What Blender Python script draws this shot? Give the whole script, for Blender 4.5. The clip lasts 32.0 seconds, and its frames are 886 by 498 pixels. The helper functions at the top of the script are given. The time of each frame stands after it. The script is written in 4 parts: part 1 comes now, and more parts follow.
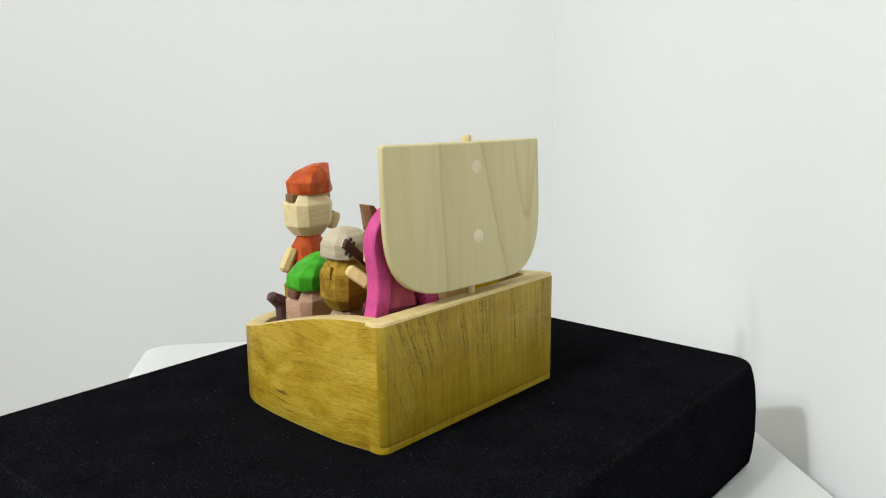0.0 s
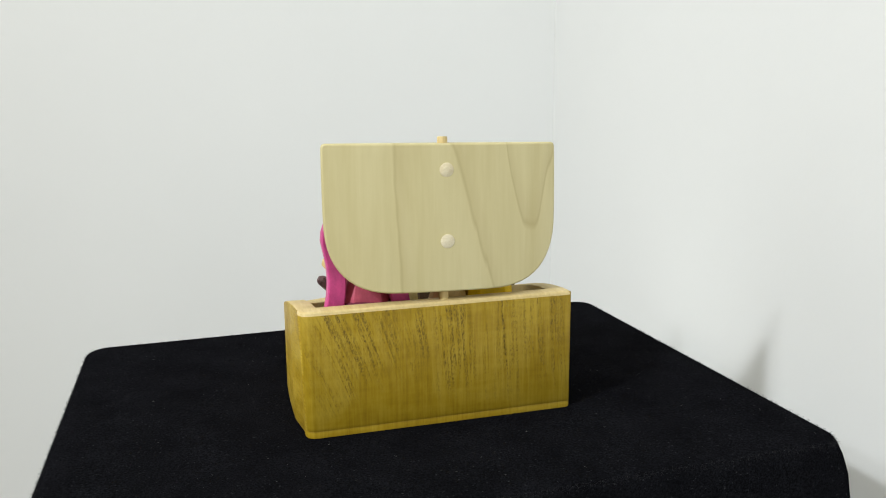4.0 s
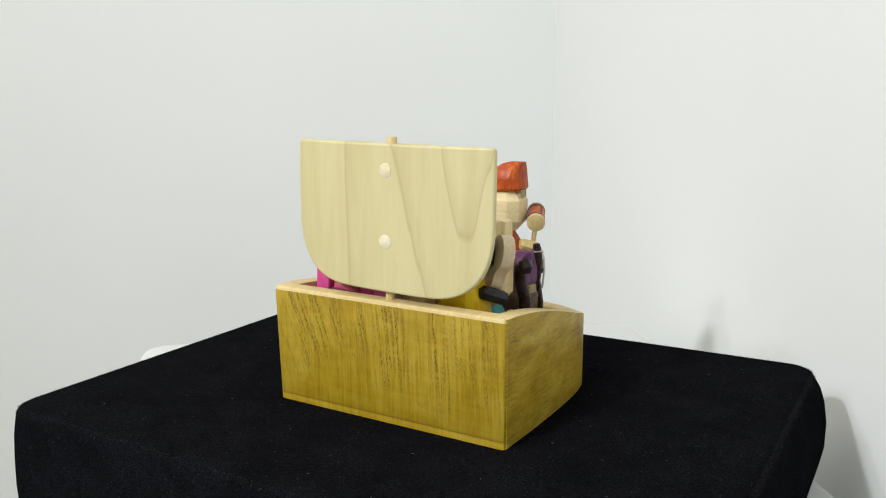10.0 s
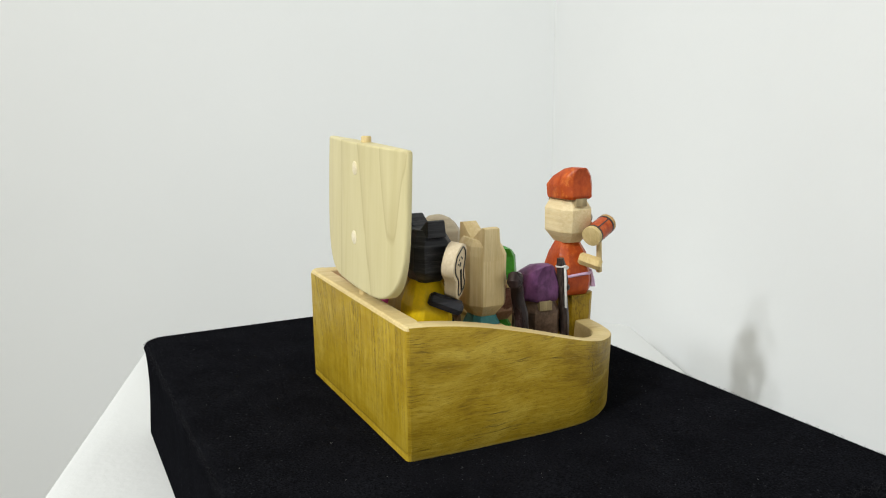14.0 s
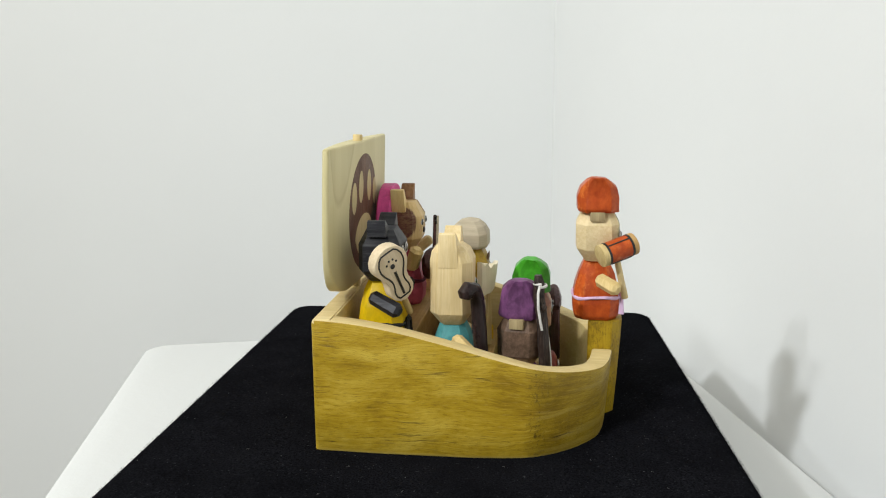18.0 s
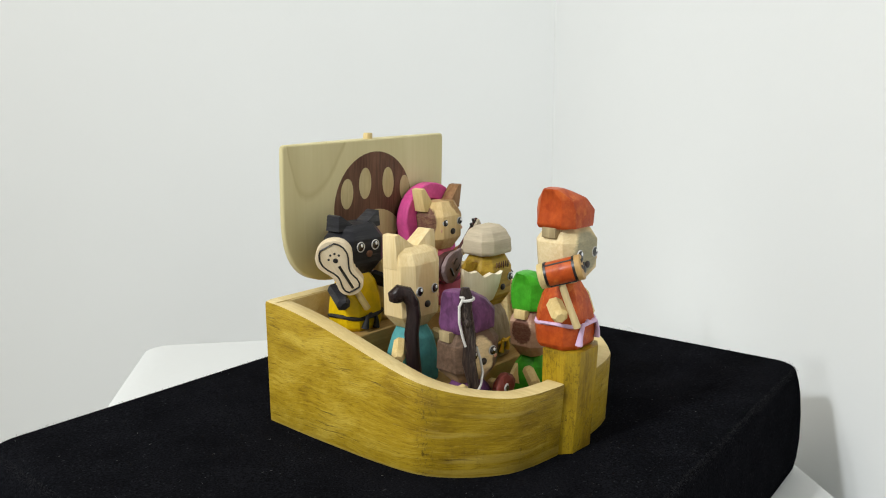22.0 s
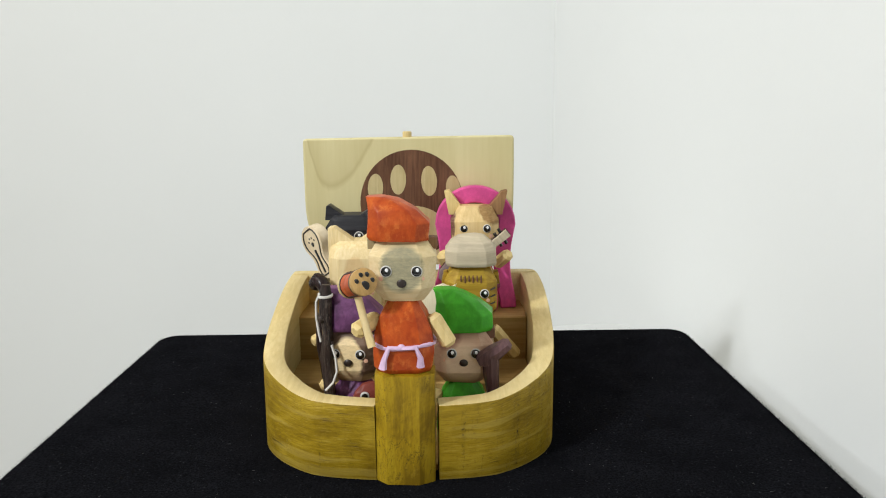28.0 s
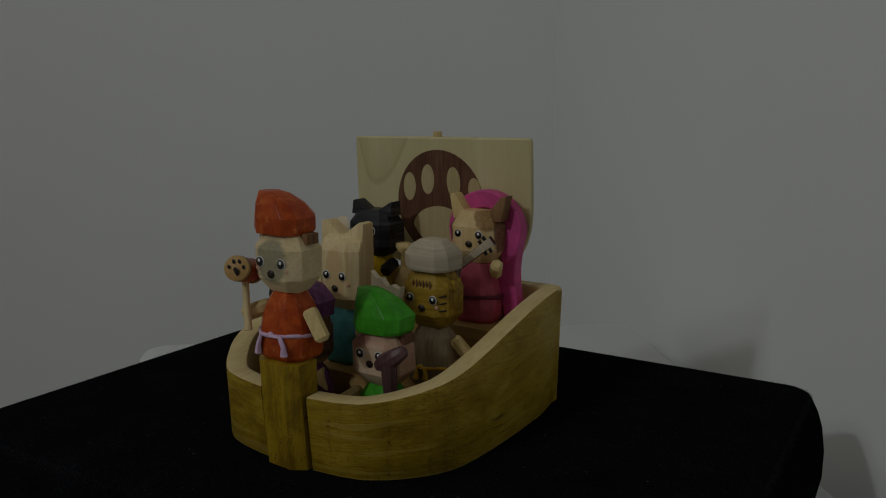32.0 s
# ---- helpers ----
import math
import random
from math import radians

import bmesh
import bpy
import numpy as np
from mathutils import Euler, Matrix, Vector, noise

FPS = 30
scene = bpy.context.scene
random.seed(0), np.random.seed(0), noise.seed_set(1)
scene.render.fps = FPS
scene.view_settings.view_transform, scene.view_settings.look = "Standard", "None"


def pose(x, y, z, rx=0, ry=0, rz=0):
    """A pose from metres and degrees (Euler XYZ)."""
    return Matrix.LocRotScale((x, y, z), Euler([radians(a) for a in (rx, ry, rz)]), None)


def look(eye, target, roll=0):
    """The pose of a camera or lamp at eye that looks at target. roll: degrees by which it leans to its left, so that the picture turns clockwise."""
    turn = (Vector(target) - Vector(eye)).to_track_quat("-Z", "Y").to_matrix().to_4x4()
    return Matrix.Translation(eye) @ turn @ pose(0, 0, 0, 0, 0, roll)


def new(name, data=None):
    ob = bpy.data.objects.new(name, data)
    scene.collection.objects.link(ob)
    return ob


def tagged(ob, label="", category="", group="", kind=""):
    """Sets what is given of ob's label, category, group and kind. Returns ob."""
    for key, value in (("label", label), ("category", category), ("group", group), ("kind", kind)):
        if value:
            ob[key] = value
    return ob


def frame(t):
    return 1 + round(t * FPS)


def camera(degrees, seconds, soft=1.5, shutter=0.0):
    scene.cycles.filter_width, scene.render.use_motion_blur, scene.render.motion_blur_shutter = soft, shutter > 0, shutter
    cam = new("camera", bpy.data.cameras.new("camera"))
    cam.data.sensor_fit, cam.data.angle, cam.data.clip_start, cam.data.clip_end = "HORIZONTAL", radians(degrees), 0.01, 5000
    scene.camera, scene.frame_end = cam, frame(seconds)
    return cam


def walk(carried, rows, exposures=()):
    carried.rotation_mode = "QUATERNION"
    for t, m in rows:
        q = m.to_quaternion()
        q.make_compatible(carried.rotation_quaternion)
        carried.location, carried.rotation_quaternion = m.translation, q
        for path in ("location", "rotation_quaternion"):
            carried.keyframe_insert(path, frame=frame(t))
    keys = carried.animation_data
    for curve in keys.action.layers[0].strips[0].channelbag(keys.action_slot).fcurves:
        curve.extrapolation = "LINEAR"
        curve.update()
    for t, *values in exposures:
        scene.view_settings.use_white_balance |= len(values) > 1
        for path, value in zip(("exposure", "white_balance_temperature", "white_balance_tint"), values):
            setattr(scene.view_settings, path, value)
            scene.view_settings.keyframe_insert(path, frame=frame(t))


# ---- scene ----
EYE = (0.0, -0.4841, 0.1883)
cam = camera(57.48, 32.0, 1.1)
VIEW = look(EYE, (0.01922, 0.10484, 0.07529), -0.369)
FADE = ((0, 0.0), (29.5, 0.0), (29.8, -0.25), (30.3, -0.68), (31.0, -1.4), (31.5, -1.95), (32.0, -2.56))
walk(cam, [(0, VIEW), (32, VIEW)], exposures=FADE)

# the turntable's angle, degrees, over the clip
TURN = ((0, 45.65), (1.5, 33.61), (3.5, 17.6), (5.5, 1.62), (7.5, -14.3), (9.5, -30.26), (11.5, -46.38), (13, -58.64), (14.5, -71.0),
        (17, -91.64), (19, -108.08), (21, -124.55), (23, -141.06), (25.5, -161.73), (27.5, -178.42), (29, -190.91), (30.5, -203.22), (32, -215.57))
RIDERS = []

# ---- light ----
world = bpy.data.worlds.new("world")
scene.world = world
world.use_nodes = True
world.node_tree.nodes["Background"].inputs["Color"].default_value = (0.9, 0.95, 1.0, 1)
world.node_tree.nodes["Background"].inputs["Strength"].default_value = 0.05


def area_lamp(name, eye, target, size, watts, colour):
    data = bpy.data.lights.new(name, "AREA")
    data.shape, data.size, data.energy, data.color = "DISK", size, watts, colour
    ob = new(name, data)
    ob.matrix_world = look(eye, target)
    return ob


def spot_lamp(name, eye, target, size, watts, colour, cone):
    data = bpy.data.lights.new(name, "SPOT")
    data.shadow_soft_size, data.energy, data.color = size, watts, colour
    data.spot_size, data.spot_blend = radians(cone), 1.0
    ob = new(name, data)
    ob.matrix_world = look(eye, target)
    return ob


spot_lamp("ceiling_spot", (-1.97, -1.84, 1.86), (0.36, -0.05, 0.10), 0.075, 222, (0.91, 0.955, 0.99), 70)
spot_lamp("ceiling_spot", (-2.28, -1.92, 1.72), (0.36, -0.05, 0.10), 0.075, 75, (0.91, 0.955, 0.99), 70)
area_lamp("ceiling_panel_lamp", (-1.4, -0.6, 1.93), (-1.4, -0.59, 0.0), 1.7, 31, (1.0, 0.965, 0.88))


# ---- materials ----
def nodes_of(mat):
    mat.use_nodes = True
    tree = mat.node_tree
    tree.nodes.clear()
    out = tree.nodes.new("ShaderNodeOutputMaterial")
    bsdf = tree.nodes.new("ShaderNodeBsdfPrincipled")
    tree.links.new(bsdf.outputs[0], out.inputs[0])
    return tree, bsdf


def link(tree, a, b):
    tree.links.new(a, b)


def coords(tree, scale, kind="Object"):
    tc = tree.nodes.new("ShaderNodeTexCoord")
    mp = tree.nodes.new("ShaderNodeMapping")
    mp.inputs["Scale"].default_value = scale
    link(tree, tc.outputs[kind], mp.inputs[0])
    return mp.outputs[0]


def noise_tex(tree, vec, scale=1.0, detail=4.0, rough=0.55, distort=0.0):
    n = tree.nodes.new("ShaderNodeTexNoise")
    n.inputs["Scale"].default_value = scale
    n.inputs["Detail"].default_value = detail
    n.inputs["Roughness"].default_value = rough
    n.inputs["Distortion"].default_value = distort
    link(tree, vec, n.inputs["Vector"])
    return n.outputs["Fac"]


def ramp(tree, fac, stops):
    r = tree.nodes.new("ShaderNodeValToRGB")
    els = r.color_ramp.elements
    while len(els) < len(stops):
        els.new(0.5)
    for e, (p, c) in zip(els, stops):
        e.position = p
        e.color = (*c, 1) if len(c) == 3 else c
    link(tree, fac, r.inputs[0])
    return r.outputs[0]


def grey(a):
    return (a, a, a)


def mix(tree, fac, a, b, mode="MIX"):
    m = tree.nodes.new("ShaderNodeMix")
    m.data_type, m.blend_type = "RGBA", mode
    for sock, val in ((m.inputs[0], fac), (m.inputs[6], a), (m.inputs[7], b)):
        if isinstance(val, (int, float)):
            sock.default_value = val
        elif isinstance(val, tuple):
            sock.default_value = (*val, 1)
        else:
            link(tree, val, sock)
    return m.outputs[2]


def calc(tree, op, a, b=0.0, c=0.0):
    m = tree.nodes.new("ShaderNodeMath")
    m.operation = op
    for sock, val in zip(m.inputs, (a, b, c)):
        if isinstance(val, (int, float)):
            sock.default_value = val
        else:
            link(tree, val, sock)
    return m.outputs[0]


def bump(tree, bsdf, height, strength, distance):
    b = tree.nodes.new("ShaderNodeBump")
    b.inputs["Strength"].default_value = strength
    b.inputs["Distance"].default_value = distance
    link(tree, height, b.inputs["Height"])
    link(tree, b.outputs[0], bsdf.inputs["Normal"])


AXES = {"X": (0.05, 1, 1), "Y": (1, 0.05, 1), "Z": (1, 1, 0.05), "H": (0.07, 0.07, 1), "I": (0.42, 0.42, 0.3), "V": (1, 1, 0.17)}


def scaled(axis, k):
    return tuple(a * k for a in AXES[axis])


def wood(name, light, dark, axis="Z", grain=700, rough=0.5, dirt=0.0, dirt_colour=(0.05, 0.035, 0.008), patch=None, pores=0.22):
    """Wood with grain along an axis, wide figure and, if asked for, dirt in the pores; patch = (centre, radii, colour)."""
    mat = bpy.data.materials.new(name)
    tree, bsdf = nodes_of(mat)
    fine = noise_tex(tree, coords(tree, scaled(axis, grain)), 1, 5, 0.6, 0.3)
    wide = noise_tex(tree, coords(tree, scaled(axis, grain * 0.13)), 1, 3, 0.5, 0.8)
    both = calc(tree, "ADD", calc(tree, "MULTIPLY", fine, 0.55), calc(tree, "MULTIPLY", wide, 0.45))
    col = ramp(tree, both, ((0.41, dark), (0.60, light)))
    pore = noise_tex(tree, coords(tree, tuple(a * grain * 2.6 if a == 1 else a * grain * 3.5 for a in AXES[axis])), 1, 3, 0.6)
    col = mix(tree, ramp(tree, pore, ((0.56, grey(0.0)), (0.70, grey(pores)))), col, tuple(d * 0.6 for d in dark))
    blot = noise_tex(tree, coords(tree, (55, 55, 55)), 1, 4, 0.6)
    col = mix(tree, ramp(tree, blot, ((0.35, grey(0.0)), (0.75, grey(0.45)))), col, tuple(0.55 * d + 0.2 * l for d, l in zip(dark, light)))
    if patch:
        stroke = noise_tex(tree, coords(tree, (380, 380, 900)), 1, 5, 0.7, 0.4)
        for centre, radii, pcol, soft in patch:
            tc = tree.nodes.new("ShaderNodeTexCoord")
            d = tree.nodes.new("ShaderNodeMapping")
            d.inputs["Location"].default_value = tuple(-c * 0.001 / (r * 0.001) for c, r in zip(centre, radii))
            d.inputs["Scale"].default_value = tuple(1000.0 / r for r in radii)
            link(tree, tc.outputs["Object"], d.inputs[0])
            ln = tree.nodes.new("ShaderNodeVectorMath")
            ln.operation = "LENGTH"
            link(tree, d.outputs[0], ln.inputs[0])
            wob = calc(tree, "ADD", ln.outputs["Value"], calc(tree, "MULTIPLY", calc(tree, "SUBTRACT", fine, 0.5), 0.35))
            fac = ramp(tree, wob, ((1.0 - soft, grey(1.0)), (1.0, grey(0.0))))
            tint = mix(tree, 0.8, col, pcol)
            tint = mix(tree, ramp(tree, stroke, ((0.42, grey(0.0)), (0.60, grey(0.95)))), pcol, tint)
            col = mix(tree, fac, col, tint)
    if dirt:
        sp = noise_tex(tree, coords(tree, scaled(axis, grain * 1.6)), 1, 6, 0.7, 0.2)
        zone = noise_tex(tree, coords(tree, (38, 38, 30)), 1, 3, 0.5, 0.5)
        fac = calc(tree, "MULTIPLY", ramp(tree, sp, ((0.50, grey(0.0)), (0.64, grey(1.0)))), ramp(tree, zone, ((0.42, grey(0.06)), (0.66, grey(1.0)))))
        col = mix(tree, calc(tree, "MULTIPLY", fac, dirt), col, dirt_colour)
    link(tree, col, bsdf.inputs["Base Color"])
    bsdf.inputs["Specular IOR Level"].default_value = 0.2
    link(tree, ramp(tree, blot, ((0.2, grey(max(0.05, rough - 0.12))), (0.8, grey(rough + 0.12)))), bsdf.inputs["Roughness"])
    carve = noise_tex(tree, coords(tree, (130, 130, 130)), 1, 2, 0.4)
    bump(tree, bsdf, calc(tree, "ADD", calc(tree, "MULTIPLY", fine, 0.6), calc(tree, "MULTIPLY", carve, 1.6)), 0.4, 0.0007)
    return mat


def hull_wood(name, axis, light, mid, dark, rough, flecks, hatch, cloud, spread=42):
    """Mustard stain rubbed into planed wood: soft grain, uneven colour and dark flecks in the tool marks."""
    mat = bpy.data.materials.new(name)
    tree, bsdf = nodes_of(mat)
    streak = noise_tex(tree, coords(tree, scaled(axis, 420)), 1, 6, 0.65, 0.6)
    fibre = noise_tex(tree, coords(tree, scaled(axis, 1500)), 1, 4, 0.6, 0.2)
    mottle = noise_tex(tree, coords(tree, tuple(26 if a < 1 else 48 for a in AXES[axis])), 1, 5, 0.62, 0.9)
    both = calc(tree, "ADD", calc(tree, "MULTIPLY", streak, 1.0 - cloud), calc(tree, "MULTIPLY", mottle, cloud))
    col = ramp(tree, both, ((0.39, dark), (0.49, mid), (0.60, light)))
    col = mix(tree, ramp(tree, fibre, ((0.36, grey(0.2)), (0.55, grey(0.0)))), col, tuple(0.55 * d for d in dark))
    tc = tree.nodes.new("ShaderNodeTexCoord")
    mp = tree.nodes.new("ShaderNodeMapping")
    mp.vector_type = "TEXTURE"
    mp.inputs["Rotation"].default_value = (0.2, -0.24, 0.0)
    mp.inputs["Scale"].default_value = tuple(1.0 / (860 * a) for a in hatch)
    link(tree, tc.outputs["Object"], mp.inputs[0])
    cut = ramp(tree, noise_tex(tree, mp.outputs[0], 1, 3, 0.6, 0.1), ((0.49, grey(0.0)), (0.58, grey(1.0))))
    broken = ramp(tree, noise_tex(tree, coords(tree, (900, 900, 1500)), 1, 4, 0.65), ((0.42, grey(0.0)), (0.56, grey(1.0))))
    marks = calc(tree, "MULTIPLY", cut, broken)
    zone = noise_tex(tree, coords(tree, (spread, spread, spread)), 1, 4, 0.6, 0.7)
    fac = calc(tree, "MULTIPLY", marks, ramp(tree, zone, ((0.45, grey(0.05)), (0.66, grey(1.0)))))
    fac = calc(tree, "MULTIPLY", fac, flecks)
    col = mix(tree, fac, col, (0.06, 0.038, 0.007))
    rub = noise_tex(tree, coords(tree, (95, 95, 95)), 1, 5, 0.7)
    col = mix(tree, ramp(tree, rub, ((0.60, grey(0.0)), (0.78, grey(0.35)))), col, (0.60, 0.44, 0.07))
    link(tree, col, bsdf.inputs["Base Color"])
    bsdf.inputs["Specular IOR Level"].default_value = 0.22
    link(tree, ramp(tree, rub, ((0.3, grey(rough - 0.1)), (0.7, grey(rough + 0.14)))), bsdf.inputs["Roughness"])
    bump(tree, bsdf, calc(tree, "SUBTRACT", streak, calc(tree, "MULTIPLY", fac, 0.35)), 0.4, 0.0006)
    return mat


def apart(tree, kind="Object"):
    tc = tree.nodes.new("ShaderNodeTexCoord")
    sp = tree.nodes.new("ShaderNodeSeparateXYZ")
    link(tree, tc.outputs[kind], sp.inputs[0])
    return sp.outputs["X"], sp.outputs["Y"], sp.outputs["Z"]


def joined(tree, x, y, z):
    c = tree.nodes.new("ShaderNodeCombineXYZ")
    for sock, val in zip(c.inputs, (x, y, z)):
        if isinstance(val, (int, float)):
            sock.default_value = val
        else:
            link(tree, val, sock)
    return c.outputs[0]


def times(tree, *values):
    out = values[0]
    for v in values[1:]:
        out = calc(tree, "MULTIPLY", out, v)
    return out


def finish(tree, bsdf, col, height, rough, depth=0.0006):
    rub = noise_tex(tree, coords(tree, (95, 95, 95)), 1, 5, 0.7)
    link(tree, col, bsdf.inputs["Base Color"])
    bsdf.inputs["Specular IOR Level"].default_value = 0.25
    link(tree, ramp(tree, rub, ((0.3, grey(rough - 0.1)), (0.7, grey(rough + 0.14)))), bsdf.inputs["Roughness"])
    bump(tree, bsdf, height, 0.45, depth)


def plank_wood(name):
    """Mustard stain rubbed into a bent plank: fine dashes along the grain, olive and grubby past the bend, pale streaks at the bow."""
    mat = bpy.data.materials.new(name)
    tree, bsdf = nodes_of(mat)
    x, y, z = apart(tree)
    wave = noise_tex(tree, coords(tree, (14, 14, 22)), 1, 3, 0.5)
    lift = calc(tree, "ADD", z, times(tree, calc(tree, "SUBTRACT", wave, 0.5), 0.016))
    along = joined(tree, times(tree, x, 26), times(tree, y, 26), times(tree, lift, 620))
    streak = noise_tex(tree, along, 1, 6, 0.68, 0.3)
    dash = noise_tex(tree, joined(tree, times(tree, x, 190), times(tree, y, 190), times(tree, lift, 1900)), 1, 4, 0.62, 0.25)
    cloud = noise_tex(tree, coords(tree, (24, 24, 52)), 1, 5, 0.62, 0.8)
    both = calc(tree, "ADD", times(tree, streak, 0.36), times(tree, cloud, 0.64))
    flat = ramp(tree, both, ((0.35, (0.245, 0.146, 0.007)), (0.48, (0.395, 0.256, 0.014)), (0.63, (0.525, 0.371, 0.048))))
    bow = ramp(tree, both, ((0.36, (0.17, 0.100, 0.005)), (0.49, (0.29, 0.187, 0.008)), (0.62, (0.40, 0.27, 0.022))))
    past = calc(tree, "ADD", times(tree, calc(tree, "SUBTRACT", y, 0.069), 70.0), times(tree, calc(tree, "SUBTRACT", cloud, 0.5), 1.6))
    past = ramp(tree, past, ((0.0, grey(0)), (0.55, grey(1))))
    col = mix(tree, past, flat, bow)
    col = mix(tree, ramp(tree, dash, ((0.33, grey(0.6)), (0.47, grey(0.0)))), col, (0.16, 0.094, 0.008))
    col = mix(tree, ramp(tree, dash, ((0.57, grey(0.0)), (0.70, grey(0.2)))), col, (0.62, 0.48, 0.15))
    # worn dark cracks in the grain
    crack = noise_tex(tree, joined(tree, times(tree, x, 34), times(tree, y, 34), times(tree, lift, 900)), 1, 3, 0.6, 0.4)
    spot = ramp(tree, noise_tex(tree, coords(tree, (38, 38, 60)), 1, 3, 0.55, 0.5), ((0.52, grey(0)), (0.66, grey(1))))
    soil = times(tree, ramp(tree, crack, ((0.58, grey(0)), (0.66, grey(0.8)))), spot)
    # upright grime where the plank was bent, and flecks towards the stem
    flecks = ramp(tree, noise_tex(tree, coords(tree, (620, 620, 520)), 1, 4, 0.68), ((0.52, grey(0)), (0.64, grey(1))))
    upright = ramp(tree, noise_tex(tree, coords(tree, (230, 230, 16)), 1, 4, 0.6, 0.3), ((0.50, grey(0)), (0.66, grey(1))))
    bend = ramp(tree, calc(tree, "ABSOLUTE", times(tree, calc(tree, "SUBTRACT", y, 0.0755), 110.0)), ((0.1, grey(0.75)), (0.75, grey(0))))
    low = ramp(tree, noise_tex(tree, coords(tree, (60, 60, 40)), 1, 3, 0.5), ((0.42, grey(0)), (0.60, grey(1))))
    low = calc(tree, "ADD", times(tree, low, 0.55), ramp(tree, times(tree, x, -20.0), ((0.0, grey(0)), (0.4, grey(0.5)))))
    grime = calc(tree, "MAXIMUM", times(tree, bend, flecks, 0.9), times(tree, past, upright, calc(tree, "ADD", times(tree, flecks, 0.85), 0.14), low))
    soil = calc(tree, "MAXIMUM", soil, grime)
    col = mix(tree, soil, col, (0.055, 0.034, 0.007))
    # pale growth streaks across the bow
    arc = noise_tex(tree, joined(tree, times(tree, x, 9), times(tree, y, 9), times(tree, lift, 130)), 1, 2, 0.5, 0.5)
    col = mix(tree, times(tree, ramp(tree, arc, ((0.60, grey(0)), (0.655, grey(0.22)))), past), col, (0.56, 0.43, 0.12))
    # the lower edge is rubbed pale
    col = mix(tree, ramp(tree, times(tree, z, 100.0), ((0.08, grey(0.55)), (0.26, grey(0)))), col, (0.62, 0.48, 0.14))
    finish(tree, bsdf, col, calc(tree, "SUBTRACT", calc(tree, "ADD", times(tree, streak, 0.6), times(tree, dash, 0.5)), times(tree, soil, 0.5)), 0.42)
    return mat


def sawn_wood(name):
    """The stern: ochre stain over arcs of saw marks that hold the dark pigment, thickest above the middle."""
    mat = bpy.data.materials.new(name)
    tree, bsdf = nodes_of(mat)
    x, y, z = apart(tree)
    slant = ramp(tree, calc(tree, "ADD", times(tree, x, 10.0), 0.78), ((0.0, grey(0.50)), (0.55, grey(0.32)), (0.80, grey(0.12)), (0.95, grey(0.06))))
    u = calc(tree, "ADD", x, times(tree, calc(tree, "SUBTRACT", z, 0.07), slant))
    fine = noise_tex(tree, joined(tree, times(tree, x, 620), times(tree, y, 30), times(tree, z, 26)), 1, 5, 0.62, 0.15)
    cross = noise_tex(tree, joined(tree, times(tree, x, 24), times(tree, y, 24), times(tree, z, 170)), 1, 4, 0.6, 0.3)
    cloud = noise_tex(tree, coords(tree, (30, 30, 26)), 1, 5, 0.6, 0.9)
    both = calc(tree, "ADD", times(tree, fine, 0.34), calc(tree, "ADD", times(tree, cloud, 0.46), times(tree, cross, 0.20)))
    col = ramp(tree, both, ((0.38, (0.262, 0.162, 0.007)), (0.49, (0.35, 0.229, 0.011)), (0.61, (0.44, 0.306, 0.030))))
    arcs = noise_tex(tree, joined(tree, times(tree, u, 210), times(tree, y, 5), times(tree, z, 7)), 1, 2, 0.5, 0.0)
    thin = noise_tex(tree, joined(tree, times(tree, u, 560), times(tree, y, 5), times(tree, z, 22)), 1, 3, 0.6, 0.1)
    specks = ramp(tree, noise_tex(tree, coords(tree, (1150, 1150, 480)), 1, 4, 0.72), ((0.46, grey(0)), (0.57, grey(1))))
    high = ramp(tree, calc(tree, "ADD", times(tree, z, 10.0), times(tree, calc(tree, "SUBTRACT", cloud, 0.5), 0.9)), ((0.16, grey(0.0)), (0.40, grey(1))))
    patch = ramp(tree, noise_tex(tree, coords(tree, (34, 34, 26)), 1, 4, 0.6, 0.6), ((0.38, grey(0.15)), (0.56, grey(1))))
    marks = times(tree, ramp(tree, thin, ((0.42, grey(0)), (0.56, grey(1)))), ramp(tree, arcs, ((0.36, grey(0.3)), (0.58, grey(1)))))
    soil = times(tree, marks, calc(tree, "ADD", times(tree, specks, 0.75), 0.12), high, patch)
    col = mix(tree, soil, col, (0.105, 0.062, 0.008))
    col = mix(tree, times(tree, ramp(tree, arcs, ((0.36, grey(0.10)), (0.47, grey(0.0)))), high), col, (0.55, 0.40, 0.08))
    # grime in the joint above the foot strip
    seam = ramp(tree, calc(tree, "ABSOLUTE", times(tree, calc(tree, "SUBTRACT", z, 0.0052), 500.0)), ((0.1, grey(0.55)), (0.8, grey(0))))
    col = mix(tree, times(tree, seam, calc(tree, "ADD", times(tree, cross, 1.2), -0.1)), col, (0.10, 0.058, 0.007))
    finish(tree, bsdf, col, calc(tree, "SUBTRACT", times(tree, fine, 0.6), times(tree, soil, 0.9)), 0.43)
    return mat


def paint(name, colour, rough=0.5, worn=0.4, axis="I"):
    """Stain or paint on carved wood, thin enough to show the grain."""
    return wood(name, colour, tuple(c * (1 - worn) for c in colour), axis, 420, rough)


